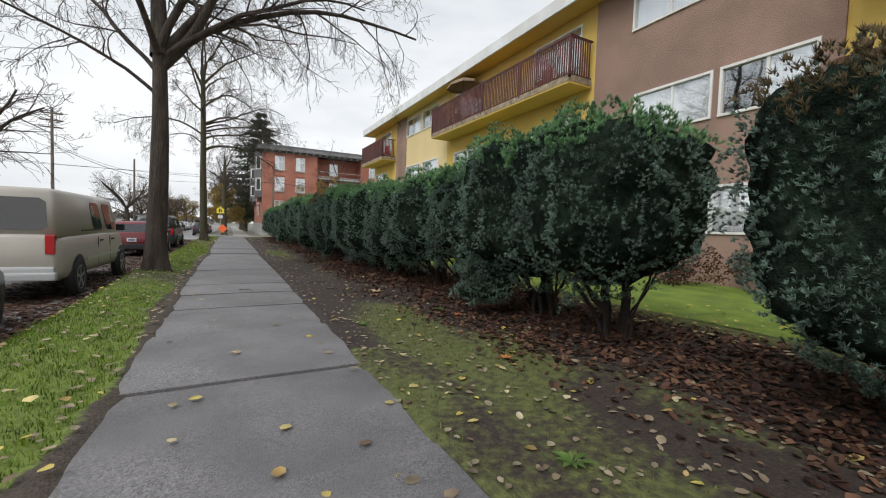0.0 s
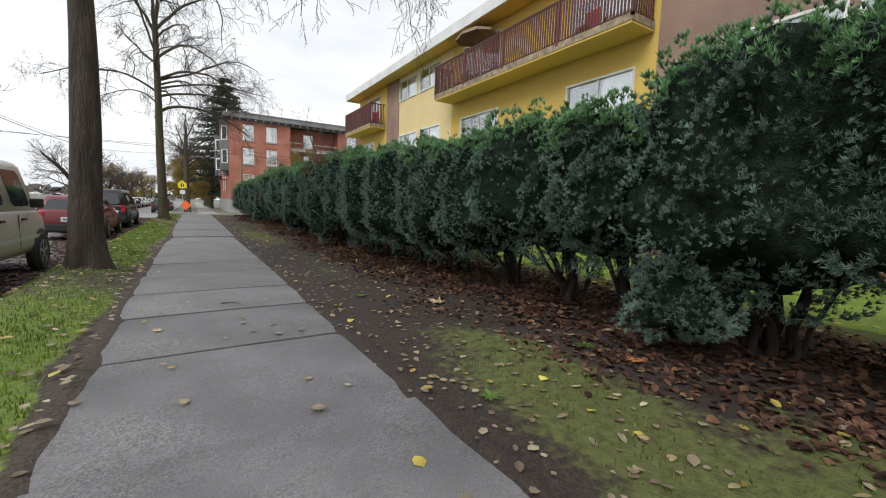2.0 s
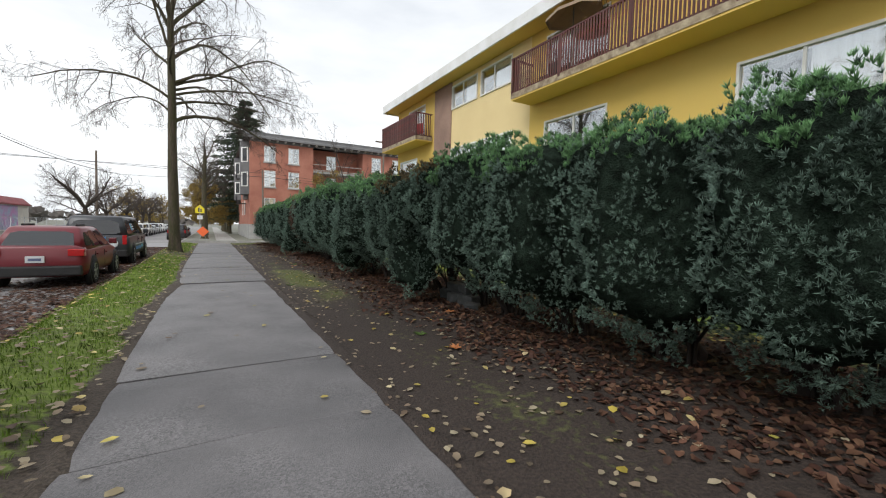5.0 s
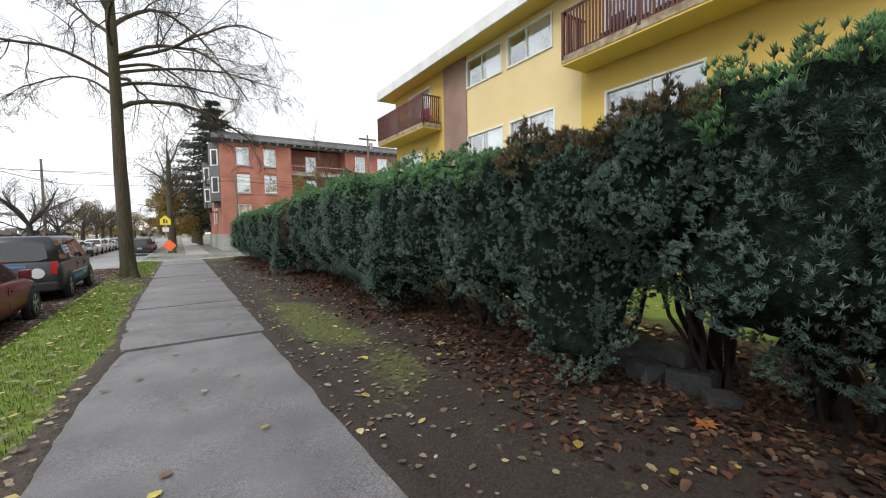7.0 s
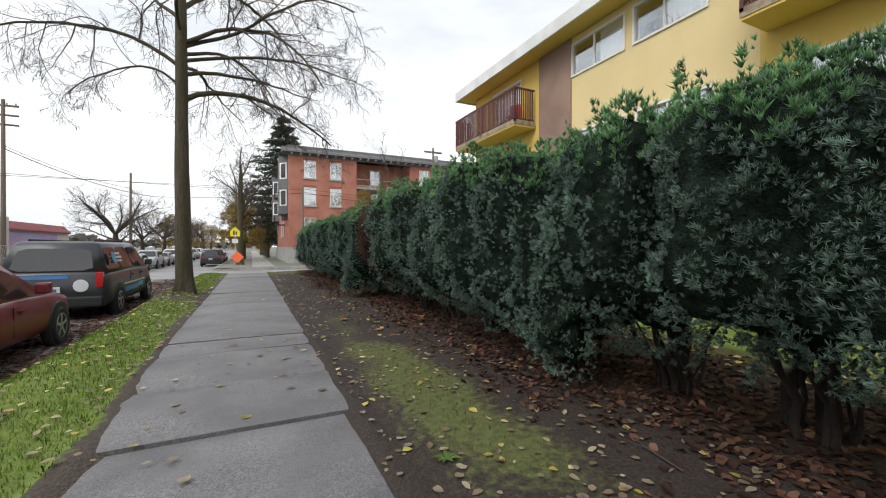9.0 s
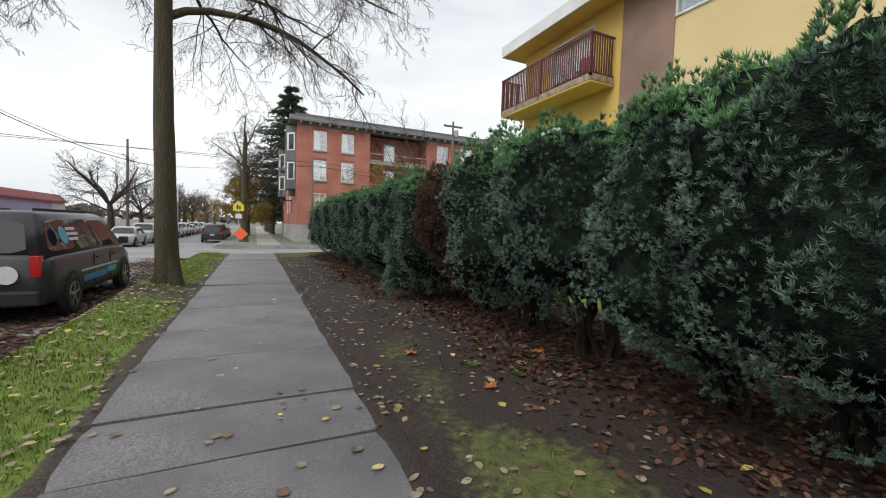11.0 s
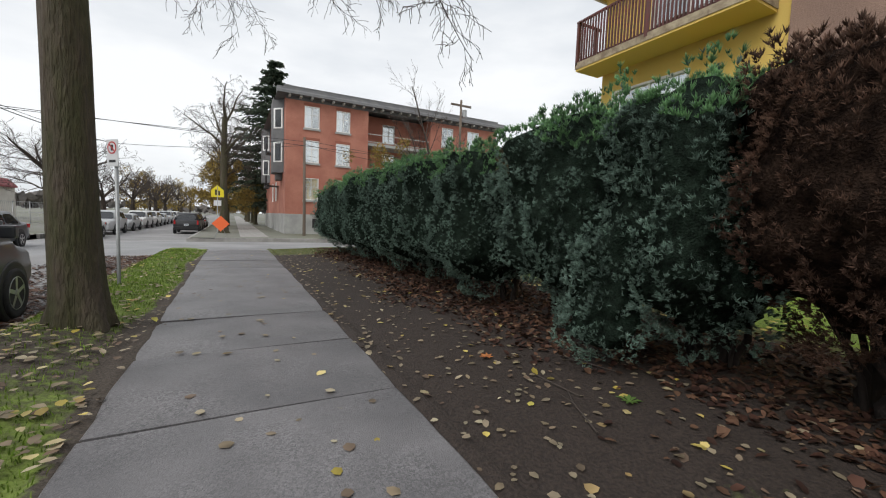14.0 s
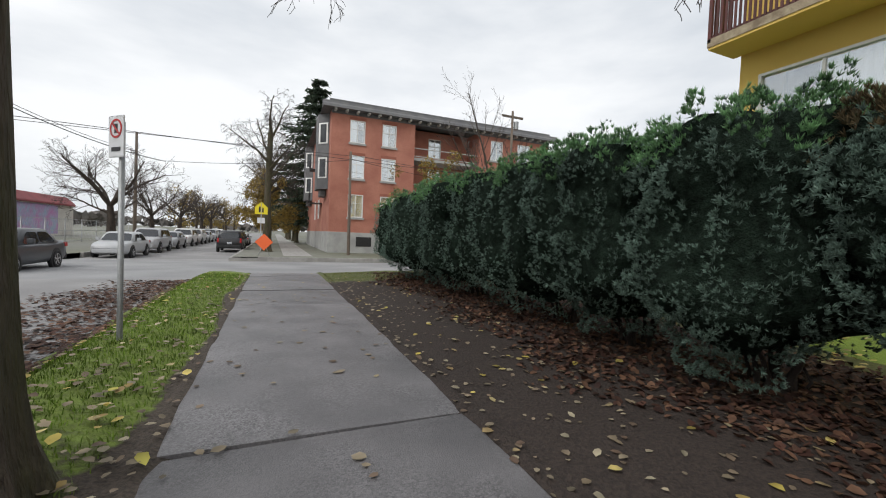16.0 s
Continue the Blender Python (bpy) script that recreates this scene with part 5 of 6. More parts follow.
# ---- vehicles ----


def loft(rows, mat, name, parent, label="", bevel=0.0):
    """rows: closed rings of equal length."""
    n = len(rows[0])
    v = [p for row in rows for p in row]
    f = []
    for j in range(len(rows) - 1):
        for k in range(n):
            k2 = (k + 1) % n
            f.append((j * n + k, j * n + k2, (j + 1) * n + k2, (j + 1) * n + k))
    f.append(tuple(range(n))[::-1])
    f.append(tuple((len(rows) - 1) * n + k for k in range(n)))
    bm = bmesh.new()
    vs = [bm.verts.new(p) for p in v]
    for q in f:
        bm.faces.new([vs[i] for i in q])
    bmesh.ops.recalc_face_normals(bm, faces=bm.faces)
    ob = part(name, bm, mat, parent, label, True)
    return ob


def body_ring(y, half, z0, z1, crown, tuck=0.05):
    """A car-body cross-section at y, rounded at the sill, waist and shoulder."""
    pts = []
    for s in (1, -1):
        col = [(half - 0.16, z0), (half - 0.05, z0 + 0.05), (half - 0.005, z0 + 0.18), (half, z0 + (z1 - z0) * 0.55), (half - tuck * 0.5, z1 - 0.09), (half - tuck - 0.02, z1 - 0.025), (half - tuck - 0.14, z1 + crown * 0.5)]
        pts += [(s * x, y, z) for x, z in (col if s == 1 else col[::-1])]
    return pts


def panel(q, u0, u1, v0, v1, lift, mat, name, parent, label="", thick=0.01, cut=0.12):
    """A plate with clipped corners laid on the quad q (corners a, b, c, d; a to b is u, a to d is v), raised by lift."""
    a, b, c, d = [Vector(p) for p in q]
    nrm = (b - a).cross(d - a).normalized()

    def at(u, v):
        return (a * (1 - u) + b * u) * (1 - v) + (d * (1 - u) + c * u) * v
    cu, cv = cut * (u1 - u0), cut * (v1 - v0)
    ring = [(u0 + cu, v0), (u1 - cu, v0), (u1, v0 + cv), (u1, v1 - cv), (u1 - cu, v1), (u0 + cu, v1), (u0, v1 - cv), (u0, v0 + cv)]
    bm = bmesh.new()
    lo = [bm.verts.new(at(u, v) + nrm * (lift - thick)) for u, v in ring]
    hi = [bm.verts.new(at(u, v) + nrm * lift) for u, v in ring]
    bm.faces.new(hi)
    bm.faces.new(lo[::-1])
    for k in range(8):
        k2 = (k + 1) % 8
        bm.faces.new((lo[k], lo[k2], hi[k2], hi[k]))
    bmesh.ops.recalc_face_normals(bm, faces=bm.faces)
    return part(name, bm, mat, parent, label)


def lathe(profile, sides=24):
    """Turned about the x axis: rows of (x, radius)."""
    bm = bmesh.new()
    rings = []
    for x, r in profile:
        rings.append([bm.verts.new((x, r * math.cos(2 * math.pi * k / sides), r * math.sin(2 * math.pi * k / sides))) for k in range(sides)])
    for j in range(len(rings) - 1):
        for k in range(sides):
            k2 = (k + 1) % sides
            bm.faces.new((rings[j][k], rings[j][k2], rings[j + 1][k2], rings[j + 1][k]))
    bm.faces.new(rings[0][::-1])
    bm.faces.new(rings[-1])
    bmesh.ops.recalc_face_normals(bm, faces=bm.faces)
    return bm


def wheel(car, x, y, r, out, rim_mat=M_RIM, spokes=5):
    w = part("wheel", lathe([(-0.10, r - 0.05), (-0.095, r - 0.015), (-0.07, r), (0.07, r), (0.095, r - 0.015), (0.10, r - 0.06), (0.085, r * 0.68)]), M_TYRE, car, "black tyre on its wheel", True)
    w.matrix_local = pose(x, y, r, 0, 0, 0 if out > 0 else 180)
    part("rim", lathe([(0.045, r * 0.60), (0.088, r * 0.67), (0.093, r * 0.65), (0.07, r * 0.60), (0.055, r * 0.2)]), rim_mat, w, "", True)
    bm = bmesh.new()
    for k in range(spokes):
        a = 2 * math.pi * k / spokes
        t = bmesh.new()
        add_box(t, 0.056, 0.086, -0.028, 0.028, r * 0.10, r * 0.635)
        bmesh.ops.rotate(t, verts=t.verts, cent=(0, 0, 0), matrix=Matrix.Rotation(a, 3, "X"))
        tmp = bpy.data.meshes.new("tmp")
        t.to_mesh(tmp)
        t.free()
        bm.from_mesh(tmp)
        bpy.data.meshes.remove(tmp)
    part("spokes", bm, rim_mat, w)
    part("hub", lathe([(0.056, r * 0.15), (0.092, r * 0.14), (0.098, r * 0.08)], 12), rim_mat, w)
    return w


def vehicle(name, m, label, category, colour, group, length, width, waist, roof, sill, nose, tail, cab, wheelbase, rear_axle, r, side_panes, detail=True, rim=M_RIM, boxy=False,
            rear_pane=(0.10, 0.90, 0.12, 0.86), lamps="side", roof_rails=False):
    """A vehicle pointing along +y, its rear at 0. cab: rear foot, rear top, front top and front foot of the cabin along y."""
    car = empty(name, m, label, category, group)
    hw = width / 2
    nz, tz = nose, tail
    st = [(0.0, hw - 0.10, sill + 0.14, tz - 0.06), (0.05, hw - 0.04, sill + 0.05, tz), (0.35, hw, sill, tz if boxy else max(tz, waist)), (cab[0] + 0.4, hw, sill, waist), (length * 0.5, hw + 0.01, sill, waist),
          (cab[3] - 0.1, hw, sill, waist), (length - 0.75, hw - 0.02, sill, nz + 0.06), (length - 0.22, hw - 0.10, sill + 0.03, nz), (length, hw - 0.28, sill + 0.14, nz - 0.16)]
    loft([body_ring(y, h, z0, z1, 0.05) for y, h, z0, z1 in st], colour, "body", car)
    # cabin, tapered to the roof
    lw, tw = hw - 0.055, hw - (0.13 if boxy else 0.24)
    zt, zl = roof, waist - 0.05
    crown = 0.04
    rows = []
    for t, grow_in in ((0.0, 0.0), (0.90, 0.0), (0.97, 0.05), (1.0, 0.16)):
        y0, y1 = cab[0] + (cab[1] - cab[0]) * t + grow_in, cab[3] + (cab[2] - cab[3]) * t - grow_in
        h, z = lw + (tw - lw) * t - grow_in * 0.6, zl + (zt - zl) * (1.0 if t == 1.0 else t * 0.995)
        c = 0.06
        rows.append([(-h + c, y0, z), (h - c, y0, z), (h, y0 + c, z), (h, y1 - c, z), (h - c, y1, z), (-h + c, y1, z), (-h, y1 - c, z), (-h, y0 + c, z)])
    loft(rows, colour, "cabin", car)

    def corner(s, which, t):
        y = (cab[0] + (cab[1] - cab[0]) * t) if which == 0 else (cab[3] + (cab[2] - cab[3]) * t)
        return (s * (lw + (tw - lw) * t), y, zl + (zt - zl) * t)
    for s in (1, -1):
        q = [corner(s, 0, 0), corner(s, 1, 0), corner(s, 1, 0.9), corner(s, 0, 0.9)]
        if s < 0:
            q = [q[1], q[0], q[3], q[2]]
        for u0, u1, v0, v1 in side_panes:
            a, b = (u0, u1) if s > 0 else (1 - u1, 1 - u0)
            panel(q, a, b, v0, v1, 0.008, M_CARGLASS, "side_window", car, "dark tinted window")
    q = [corner(-1, 0, 0), corner(1, 0, 0), corner(1, 0, 0.9), corner(-1, 0, 0.9)]
    panel(q, *rear_pane, 0.010, M_CARGLASS, "rear_window", car, "dark rear window")
    q = [corner(1, 1, 0), corner(-1, 1, 0), corner(-1, 1, 0.9), corner(1, 1, 0.9)]
    panel(q, 0.07, 0.93, 0.10, 0.93, 0.010, M_CARGLASS, "windscreen", car)
    for y in (rear_axle, rear_axle + wheelbase):
        for s in (1, -1):
            a = part("wheel_arch", lathe([(-0.10, r + 0.085), (0.014, r + 0.085), (0.018, r + 0.06)]), M_BLACKTRIM, car, "", True)
            a.matrix_local = pose(s * (hw - 0.008), y, r + 0.02, 0, 0, 0 if s > 0 else 180)
            wheel(car, s * (hw - 0.055), y, r, s, rim)
    part("rear_bumper", box(-hw + 0.06, hw - 0.06, -0.07, 0.12, sill + 0.06, sill + 0.30, 0.04), M_BLACKTRIM if name != "panel_van" else M_SILVER, car)
    part("front_bumper", box(-hw + 0.22, hw - 0.22, length - 0.16, length + 0.03, sill + 0.08, sill + 0.30, 0.04), colour, car)
    for s in (1, -1):
        if lamps == "tall":
            part("tail_lamp", box(s * (hw - 0.13) - 0.065, s * (hw - 0.13) + 0.065, -0.02, 0.12, tz - 0.32, tz + 0.02, 0.015), M_REDLAMP, car, "red tail lamp")
        else:
            part("tail_lamp", box(s * (hw - 0.17) - 0.15, s * (hw - 0.17) + 0.15, -0.02, 0.20, tz - 0.22, tz - 0.05, 0.02), M_REDLAMP, car, "red tail lamp")
        part("head_lamp", box(s * (hw - 0.32) - 0.14, s * (hw - 0.32) + 0.14, length - 0.24, length - 0.03, nz - 0.24, nz - 0.10, 0.02), M_CLEARLAMP, car, "clear head lamp")
        mirror = part("mirror", box(s * (hw + 0.08) - 0.09, s * (hw + 0.08) + 0.09, cab[3] - 0.62, cab[3] - 0.48, waist + 0.02, waist + 0.19, 0.03), M_BLACKTRIM if boxy else colour, car)
        if detail:
            for y in (cab[3] - 1.0, cab[3] - 2.0):
                part("door_handle", box(s * (hw + 0.012) - 0.018, s * (hw + 0.012) + 0.018, y - 0.09, y + 0.09, waist - 0.20, waist - 0.165), colour if not boxy else M_BLACKTRIM, car)
                part("door_seam", box(s * (hw + 0.002) - 0.006, s * (hw + 0.002) + 0.006, y - 0.24, y - 0.228, sill + 0.16, waist - 0.10), M_BLACKTRIM, car)
    plate = part("number_plate", box(-0.16, 0.16, -0.045, -0.015, sill + 0.38, sill + 0.53), M_PLATE, car, "white number plate")
    part("plate_bar", box(-0.11, 0.11, -0.049, -0.046, sill + 0.42, sill + 0.48), M_PLATEBAR, plate)
    if roof_rails:
        for s in (1, -1):
            part("roof_rail", box(s * (tw - 0.14) - 0.02, s * (tw - 0.14) + 0.02, cab[1] + 0.3, cab[2] - 0.4, roof - 0.01, roof + 0.05, 0.01), M_BLACKTRIM, car)
    return car


ROADZ = -0.29
van = vehicle("panel_van", pose(-3.85, 9.85, ROADZ), "tan metallic full-size van with dusty panels parked at the verge", "van", M_VAN, "", 5.45, 2.0, 1.22, 2.06, 0.36, 1.10, 1.20,
              (0.06, 0.20, 4.00, 4.62), 3.50, 1.02, 0.36, ((0.50, 0.66, 0.16, 0.90), (0.74, 0.93, 0.12, 0.90)), rim=M_STEEL, boxy=True, rear_pane=(0.07, 0.48, 0.16, 0.88), lamps="tall")
panel([(-0.945, 0.06, 1.17), (0.945, 0.06, 1.17), (0.87, 0.186, 1.97), (-0.87, 0.186, 1.97)], 0.54, 0.94, 0.16, 0.88, 0.010, M_CARGLASS, "rear_window", van, "dark rear door window")
part("door_gap", box(-0.012, 0.012, -0.012, 0.03, 0.72, 1.20), M_BLACKTRIM, van)
part("bumper_step", box(-0.98, 0.98, -0.16, 0.0, 0.42, 0.56, 0.03), M_SILVER, van, "grey step bumper")
part("plate_recess", box(-0.50, 0.02, -0.012, 0.02, 0.76, 1.02, 0.01), M_BLACKTRIM, van)
part("side_moulding", box(1.0, 1.016, 1.5, 4.6, 0.66, 0.72), M_SILVER, van)
part("slide_rail", box(0.995, 1.012, 1.2, 2.6, 1.27, 1.30), M_BLACKTRIM, van)
vehicle("hatchback", pose(-3.73, 20.88, ROADZ), "maroon hatchback with silver wheels parked at the verge", "car", M_REDCAR, "", 4.42, 1.76, 0.93, 1.46, 0.24, 0.80, 0.98,
                (0.10, 0.72, 2.20, 3.22), 2.65, 0.82, 0.32, ((0.08, 0.28, 0.20, 0.84), (0.30, 0.56, 0.14, 0.90), (0.59, 0.90, 0.10, 0.88)), rim=M_RIM, roof_rails=True)
mini = vehicle("minivan", pose(-3.82, 26.86, ROADZ), "charcoal minivan with blue decals parked at the verge", "van", M_DARKVAN, "", 5.14, 1.94, 1.10, 1.80, 0.26, 0.92, 1.08,
               (0.04, 0.36, 3.25, 4.28), 3.08, 0.98, 0.345, ((0.05, 0.32, 0.14, 0.90), (0.345, 0.61, 0.12, 0.92), (0.635, 0.91, 0.08, 0.90)), rim=M_RIM, lamps="tall", roof_rails=True)
# decals: plain shapes in their colours
part("roundel", lathe([(0.0, 0.155), (0.004, 0.15)], 20), M_CYAN, mini, "pale blue round decal").matrix_local = pose(0.915, 0.80, 1.40, 0, -16, 0)
for k, ln in enumerate((0.38, 0.46, 0.40)):
    part("decal_bar", box(0.0, 0.004, 1.0, 1.0 + ln, 0, 0.055), M_PLATE, mini, "white lettering shown as bars").matrix_local = pose(0.930 - 0.026 * (2 - k), 0, 1.48 - 0.09 * k, 0, -17, 0)
part("decal_band", box(0.982, 0.986, 1.45, 2.75, 0.50, 0.62), M_BLUE, mini, "blue lower side band")
part("decal_band", box(0.983, 0.987, 2.80, 3.35, 0.54, 0.66), M_CYAN, mini)
part("decal_bar", box(0.983, 0.987, 1.35, 3.5, 0.70, 0.735), M_PLATE, mini, "white lettering shown as a bar")
part("tail_roundel", lathe([(0.0, 0.14), (0.006, 0.135)], 20), M_PLATE, mini, "white round badge").matrix_local = pose(0.52, -0.035, 0.80, 0, 0, -90)
part("tail_band", box(-0.75, 0.30, -0.006, 0.06, 0.96, 1.03), M_BLUE, mini)
vehicle("sedan", pose(-3.8, 3.95, ROADZ), "dark grey sedan parked close behind the van", "car", M_GREYCAR, "", 4.6, 1.78, 0.93, 1.44, 0.24, 0.82, 0.98,
        (0.45, 1.15, 2.5, 3.35), 2.7, 0.92, 0.32, ((0.10, 0.48, 0.14, 0.88), (0.52, 0.88, 0.10, 0.86)))


def far_car(i, x, y, turn, colour, label, tall=False):
    if tall:
        return vehicle("suv", pose(x, y, fall(y) - 0.29, 0, 0, turn), label, "car", colour, "cars parked along the street", 4.6, 1.84, 1.08, 1.70, 0.30, 0.98, 1.10, (0.10, 0.45, 2.7, 3.45), 2.7, 0.9, 0.35,
                       ((0.06, 0.30, 0.14, 0.88), (0.33, 0.60, 0.12, 0.90), (0.63, 0.92, 0.10, 0.88)), detail=False, lamps="tall")
    return vehicle("sedan", pose(x, y, fall(y) - 0.29, 0, 0, turn), label, "car", colour, "cars parked along the street", 4.5, 1.76, 0.93, 1.45, 0.24, 0.82, 0.98, (0.45, 1.15, 2.5, 3.35), 2.65, 0.9, 0.32,
                   ((0.10, 0.48, 0.14, 0.88), (0.52, 0.88, 0.10, 0.86)), detail=False)


far_car(0, -8.65, 46.5, 180, M_GREYCAR, "dark grey sedan parked across the street")
silver = far_car(1, -8.5, 57.4, 180, M_SILVER, "silver sedan parked across the street")
suv_s = far_car(2, -8.5, 63.2, 180, M_SILVER, "silver sport utility car parked across the street", True)
white = far_car(3, -8.5, 75.2, 180, M_WHITECAR, "white sport utility car parked across the street", True)
for o, y in ((silver, 69.2), (white, 81.0), (silver, 87.0), (suv_s, 93.0), (white, 99.5), (silver, 106.0), (silver, 113.0)):
    copy_thing(o, pose(-8.5, y, fall(y) - 0.29, 0, 0, 180))
black = far_car(4, -3.52, 61.5, 0, M_BLACKCAR, "black sport utility car parked beyond the junction", True)
copy_thing(black, pose(-3.75, 68.5, -0.65))
copy_thing(silver, pose(-3.75, 75.5, -0.65))

# ---- street furniture ----
post = empty("parking_sign", pose(-1.79, 31.33, 0.05), "white no-parking sign on a galvanised post in the verge", "street sign")
cyl("post", (0, 0, -0.1), (0.02, 0, 2.22), 0.026, M_STEEL, post)
plate = part("sign_plate", box(-0.12, 0.12, -0.045, -0.035, 1.86, 2.27, 0.01), M_SIGNWHITE, post, "white metal sign plate")
bm = bmesh.new()
n = 24
rim_pts = [(0.095 * math.cos(2 * math.pi * k / n), 0.095 * math.sin(2 * math.pi * k / n)) for k in range(n)]
v = [[bm.verts.new((x * s, d, 2.145 + z * s)) for x, z in rim_pts] for s in (1.0, 0.8) for d in (-0.050, -0.046)]
for k in range(n):
    k2 = (k + 1) % n
    bm.faces.new((v[0][k], v[0][k2], v[2][k2], v[2][k]))
    bm.faces.new((v[1][k], v[1][k2], v[0][k2], v[0][k]))
part("ring", bm, M_SIGNRED, plate, "red prohibition ring")
part("ink_mark", box(-0.024, 0.024, -0.049, -0.046, 2.10, 2.19), M_BLACKINK, plate)
bm = box(-0.08, 0.08, -0.0525, -0.0505, -0.010, 0.010)
bmesh.ops.rotate(bm, verts=bm.verts, cent=(0, 0, 0), matrix=Matrix.Rotation(radians(45), 3, "Y"))
bmesh.ops.translate(bm, verts=bm.verts, vec=(0, 0, 2.145))
part("slash", bm, M_SIGNRED, plate)
part("ink_mark", box(-0.07, 0.07, -0.049, -0.046, 1.92, 1.96), M_BLACKINK, plate)
post.rotation_euler = (0, radians(-0.6), radians(-45))

works = empty("roadwork_sign", pose(-0.88, 52.4, -0.39), "orange diamond roadworks sign on a low stand", "road sign")
part("face", prism([(0, 0.40), (0.50, 0.90), (0, 1.40), (-0.50, 0.90)], 0.02, 1), M_ORANGE, works, "bright orange diamond face")
cyl("leg", (-0.35, 0.25, 0), (0, 0.03, 0.85), 0.018, M_STEEL, works, 8)
cyl("leg", (0.35, 0.25, 0), (0, 0.03, 0.85), 0.018, M_STEEL, works, 8)
school = empty("crossing_sign", pose(-1.22, 58.0, -0.4), "yellow school-crossing sign on a steel post", "road sign")
cyl("post", (0, 0.03, 0), (0, 0.03, 3.6), 0.035, M_STEEL, school)
part("face", prism([(-0.42, 2.75), (0.42, 2.75), (0.42, 3.25), (0, 3.65), (-0.42, 3.25)], 0.02, 1), M_SIGNYELLOW, school, "yellow five-sided face")
part("symbol", box(-0.16, -0.04, -0.006, -0.002, 2.88, 3.30), M_BLACKINK, school, "black walking symbol shown as bars")
part("symbol", box(0.05, 0.16, -0.006, -0.002, 2.88, 3.22), M_BLACKINK, school)
part("tab", box(-0.25, 0.25, 0.0, 0.015, 2.1, 2.5), M_SIGNWHITE, school)

wood = empty("utility_pole", pose(4.75, 56.2, -0.38), "slim brown timber pole at the far corner", "pole")
tube("shaft", [(0, 0, 0), (-0.06, 0, 7.6)], [0.12, 0.085], M_POLE, wood)
tall = empty("power_pole", pose(19.2, 57.5, -0.4), "timber power pole with a cross-arm", "pole")
tube("shaft", [(0, 0, 0), (0, 0, 13.2)], [0.16, 0.11], M_POLE, tall)
part("cross_arm", box(-1.1, 1.1, -0.06, 0.06, 12.6, 12.78), M_POLE, tall)
part("transformer", lathe([(0, 0.0), (0, 0.22), (0.7, 0.22), (0.72, 0.0)], 12), M_STEEL, tall).matrix_local = pose(0.4, 0, 11.6, 0, -90, 0)
for x, y, h in ((-16.2, 55.5, 12.6), (-12.2, 71.5, 10.2), (-13.5, 30.0, 9.5), (-12.8, 18.0, 9.0)):
    p = empty("power_pole", pose(x, y, fall(y) - 0.1), "weathered timber power pole with cross-arms across the street", "pole", "power poles across the street")
    tube("shaft", [(0, 0, 0), (0.05, 0, h)], [0.17, 0.11], M_POLE, p)
    if y == 55.5:
        for k in range(3):
            part("cross_arm", box(-0.9, 0.9, -0.05, 0.05, h - 0.5 - 0.7 * k, h - 0.38 - 0.7 * k), M_POLE, p)
        for k in range(4):
            part("insulator", box(-0.8 + 0.5 * k, -0.72 + 0.5 * k, -0.04, 0.04, h - 0.379, h - 0.22), M_STEEL, p)


def wire(p0, p1, sag, r=0.018):
    a, b = Vector(p0), Vector(p1)
    pts = []
    for i in range(19):
        t = i / 18
        p = a.lerp(b, t)
        p.z -= sag * 4 * t * (1 - t)
        pts.append(p)
    v, f = [], []
    tube_into(v, f, pts, [r] * 19, 5)
    tagged(new("cable", mesh_of("cable", v, f, M_WIRE, True)), "sagging black overhead cable across the street", "cable", "overhead cables")


wire((-60, 51.0, 6.5), (4.7, 56.2, 6.9), 0.35)
wire((4.7, 56.2, 6.7), (19.2, 57.5, 5.9), 0.3)
wire((4.7, 56.2, 7.0), (60, 58, 5.6), 0.6)
wire((-60, 50.4, 7.1), (60, 57.0, 6.2), 0.4)
wire((-16.2, 55.5, 8.6), (-9.0, 66.0, 6.6), 0.5, 0.03)
wire((-9.0, 66.0, 6.6), (4.7, 56.2, 6.6), 0.25)
wire((-16.2, 55.5, 8.8), (-12.2, 71.5, 8.0), 0.4)
wire((-13.5, 30.0, 9.0), (-16.2, 55.5, 11.0), 0.3)

# fence across the street in front of the hall
fence = empty("chain_fence", pose(-15.5, 0, -0.4), "grey chain-link fence across the street", "fence")
for y in range(46, 84, 3):
    cyl("fence_post", (0, y, 0), (0, y, 1.9), 0.03, M_STEEL, fence, 6)
for z in (0.1, 0.95, 1.85):
    cyl("rail", (0, 46, z), (0, 82, z), 0.018, M_STEEL, fence, 6)
for k in range(120):
    cyl("strand", (0.0, 46 + 0.3 * k, 0.1), (0.0, 46.6 + 0.3 * k, 1.85), 0.008, M_STEEL, fence, 3)

# things on the balconies
gazebo = empty("patio_umbrella", pose(9.95, 17.7, 6.34), "brown canvas patio umbrella standing on a balcony", "umbrella")
cyl("pole", (0, 0, 0), (0, 0, 2.25), 0.02, M_STEEL, gazebo, 8)
bm = bmesh.new()
apex = bm.verts.new((0, 0, 2.45))
ring = [bm.verts.new((0.70 * math.cos(k * math.pi / 4), 1.05 * math.sin(k * math.pi / 4), 2.05)) for k in range(8)]
for k in range(8):
    bm.faces.new((apex, ring[k], ring[(k + 1) % 8]))
low = [bm.verts.new((v.co.x * 1.01, v.co.y * 1.01, 1.95)) for v in ring]
for k in range(8):
    bm.faces.new((ring[k], low[k], low[(k + 1) % 8], ring[(k + 1) % 8]))
part("canopy", bm, M_CANVAS, gazebo, "brown canvas canopy")


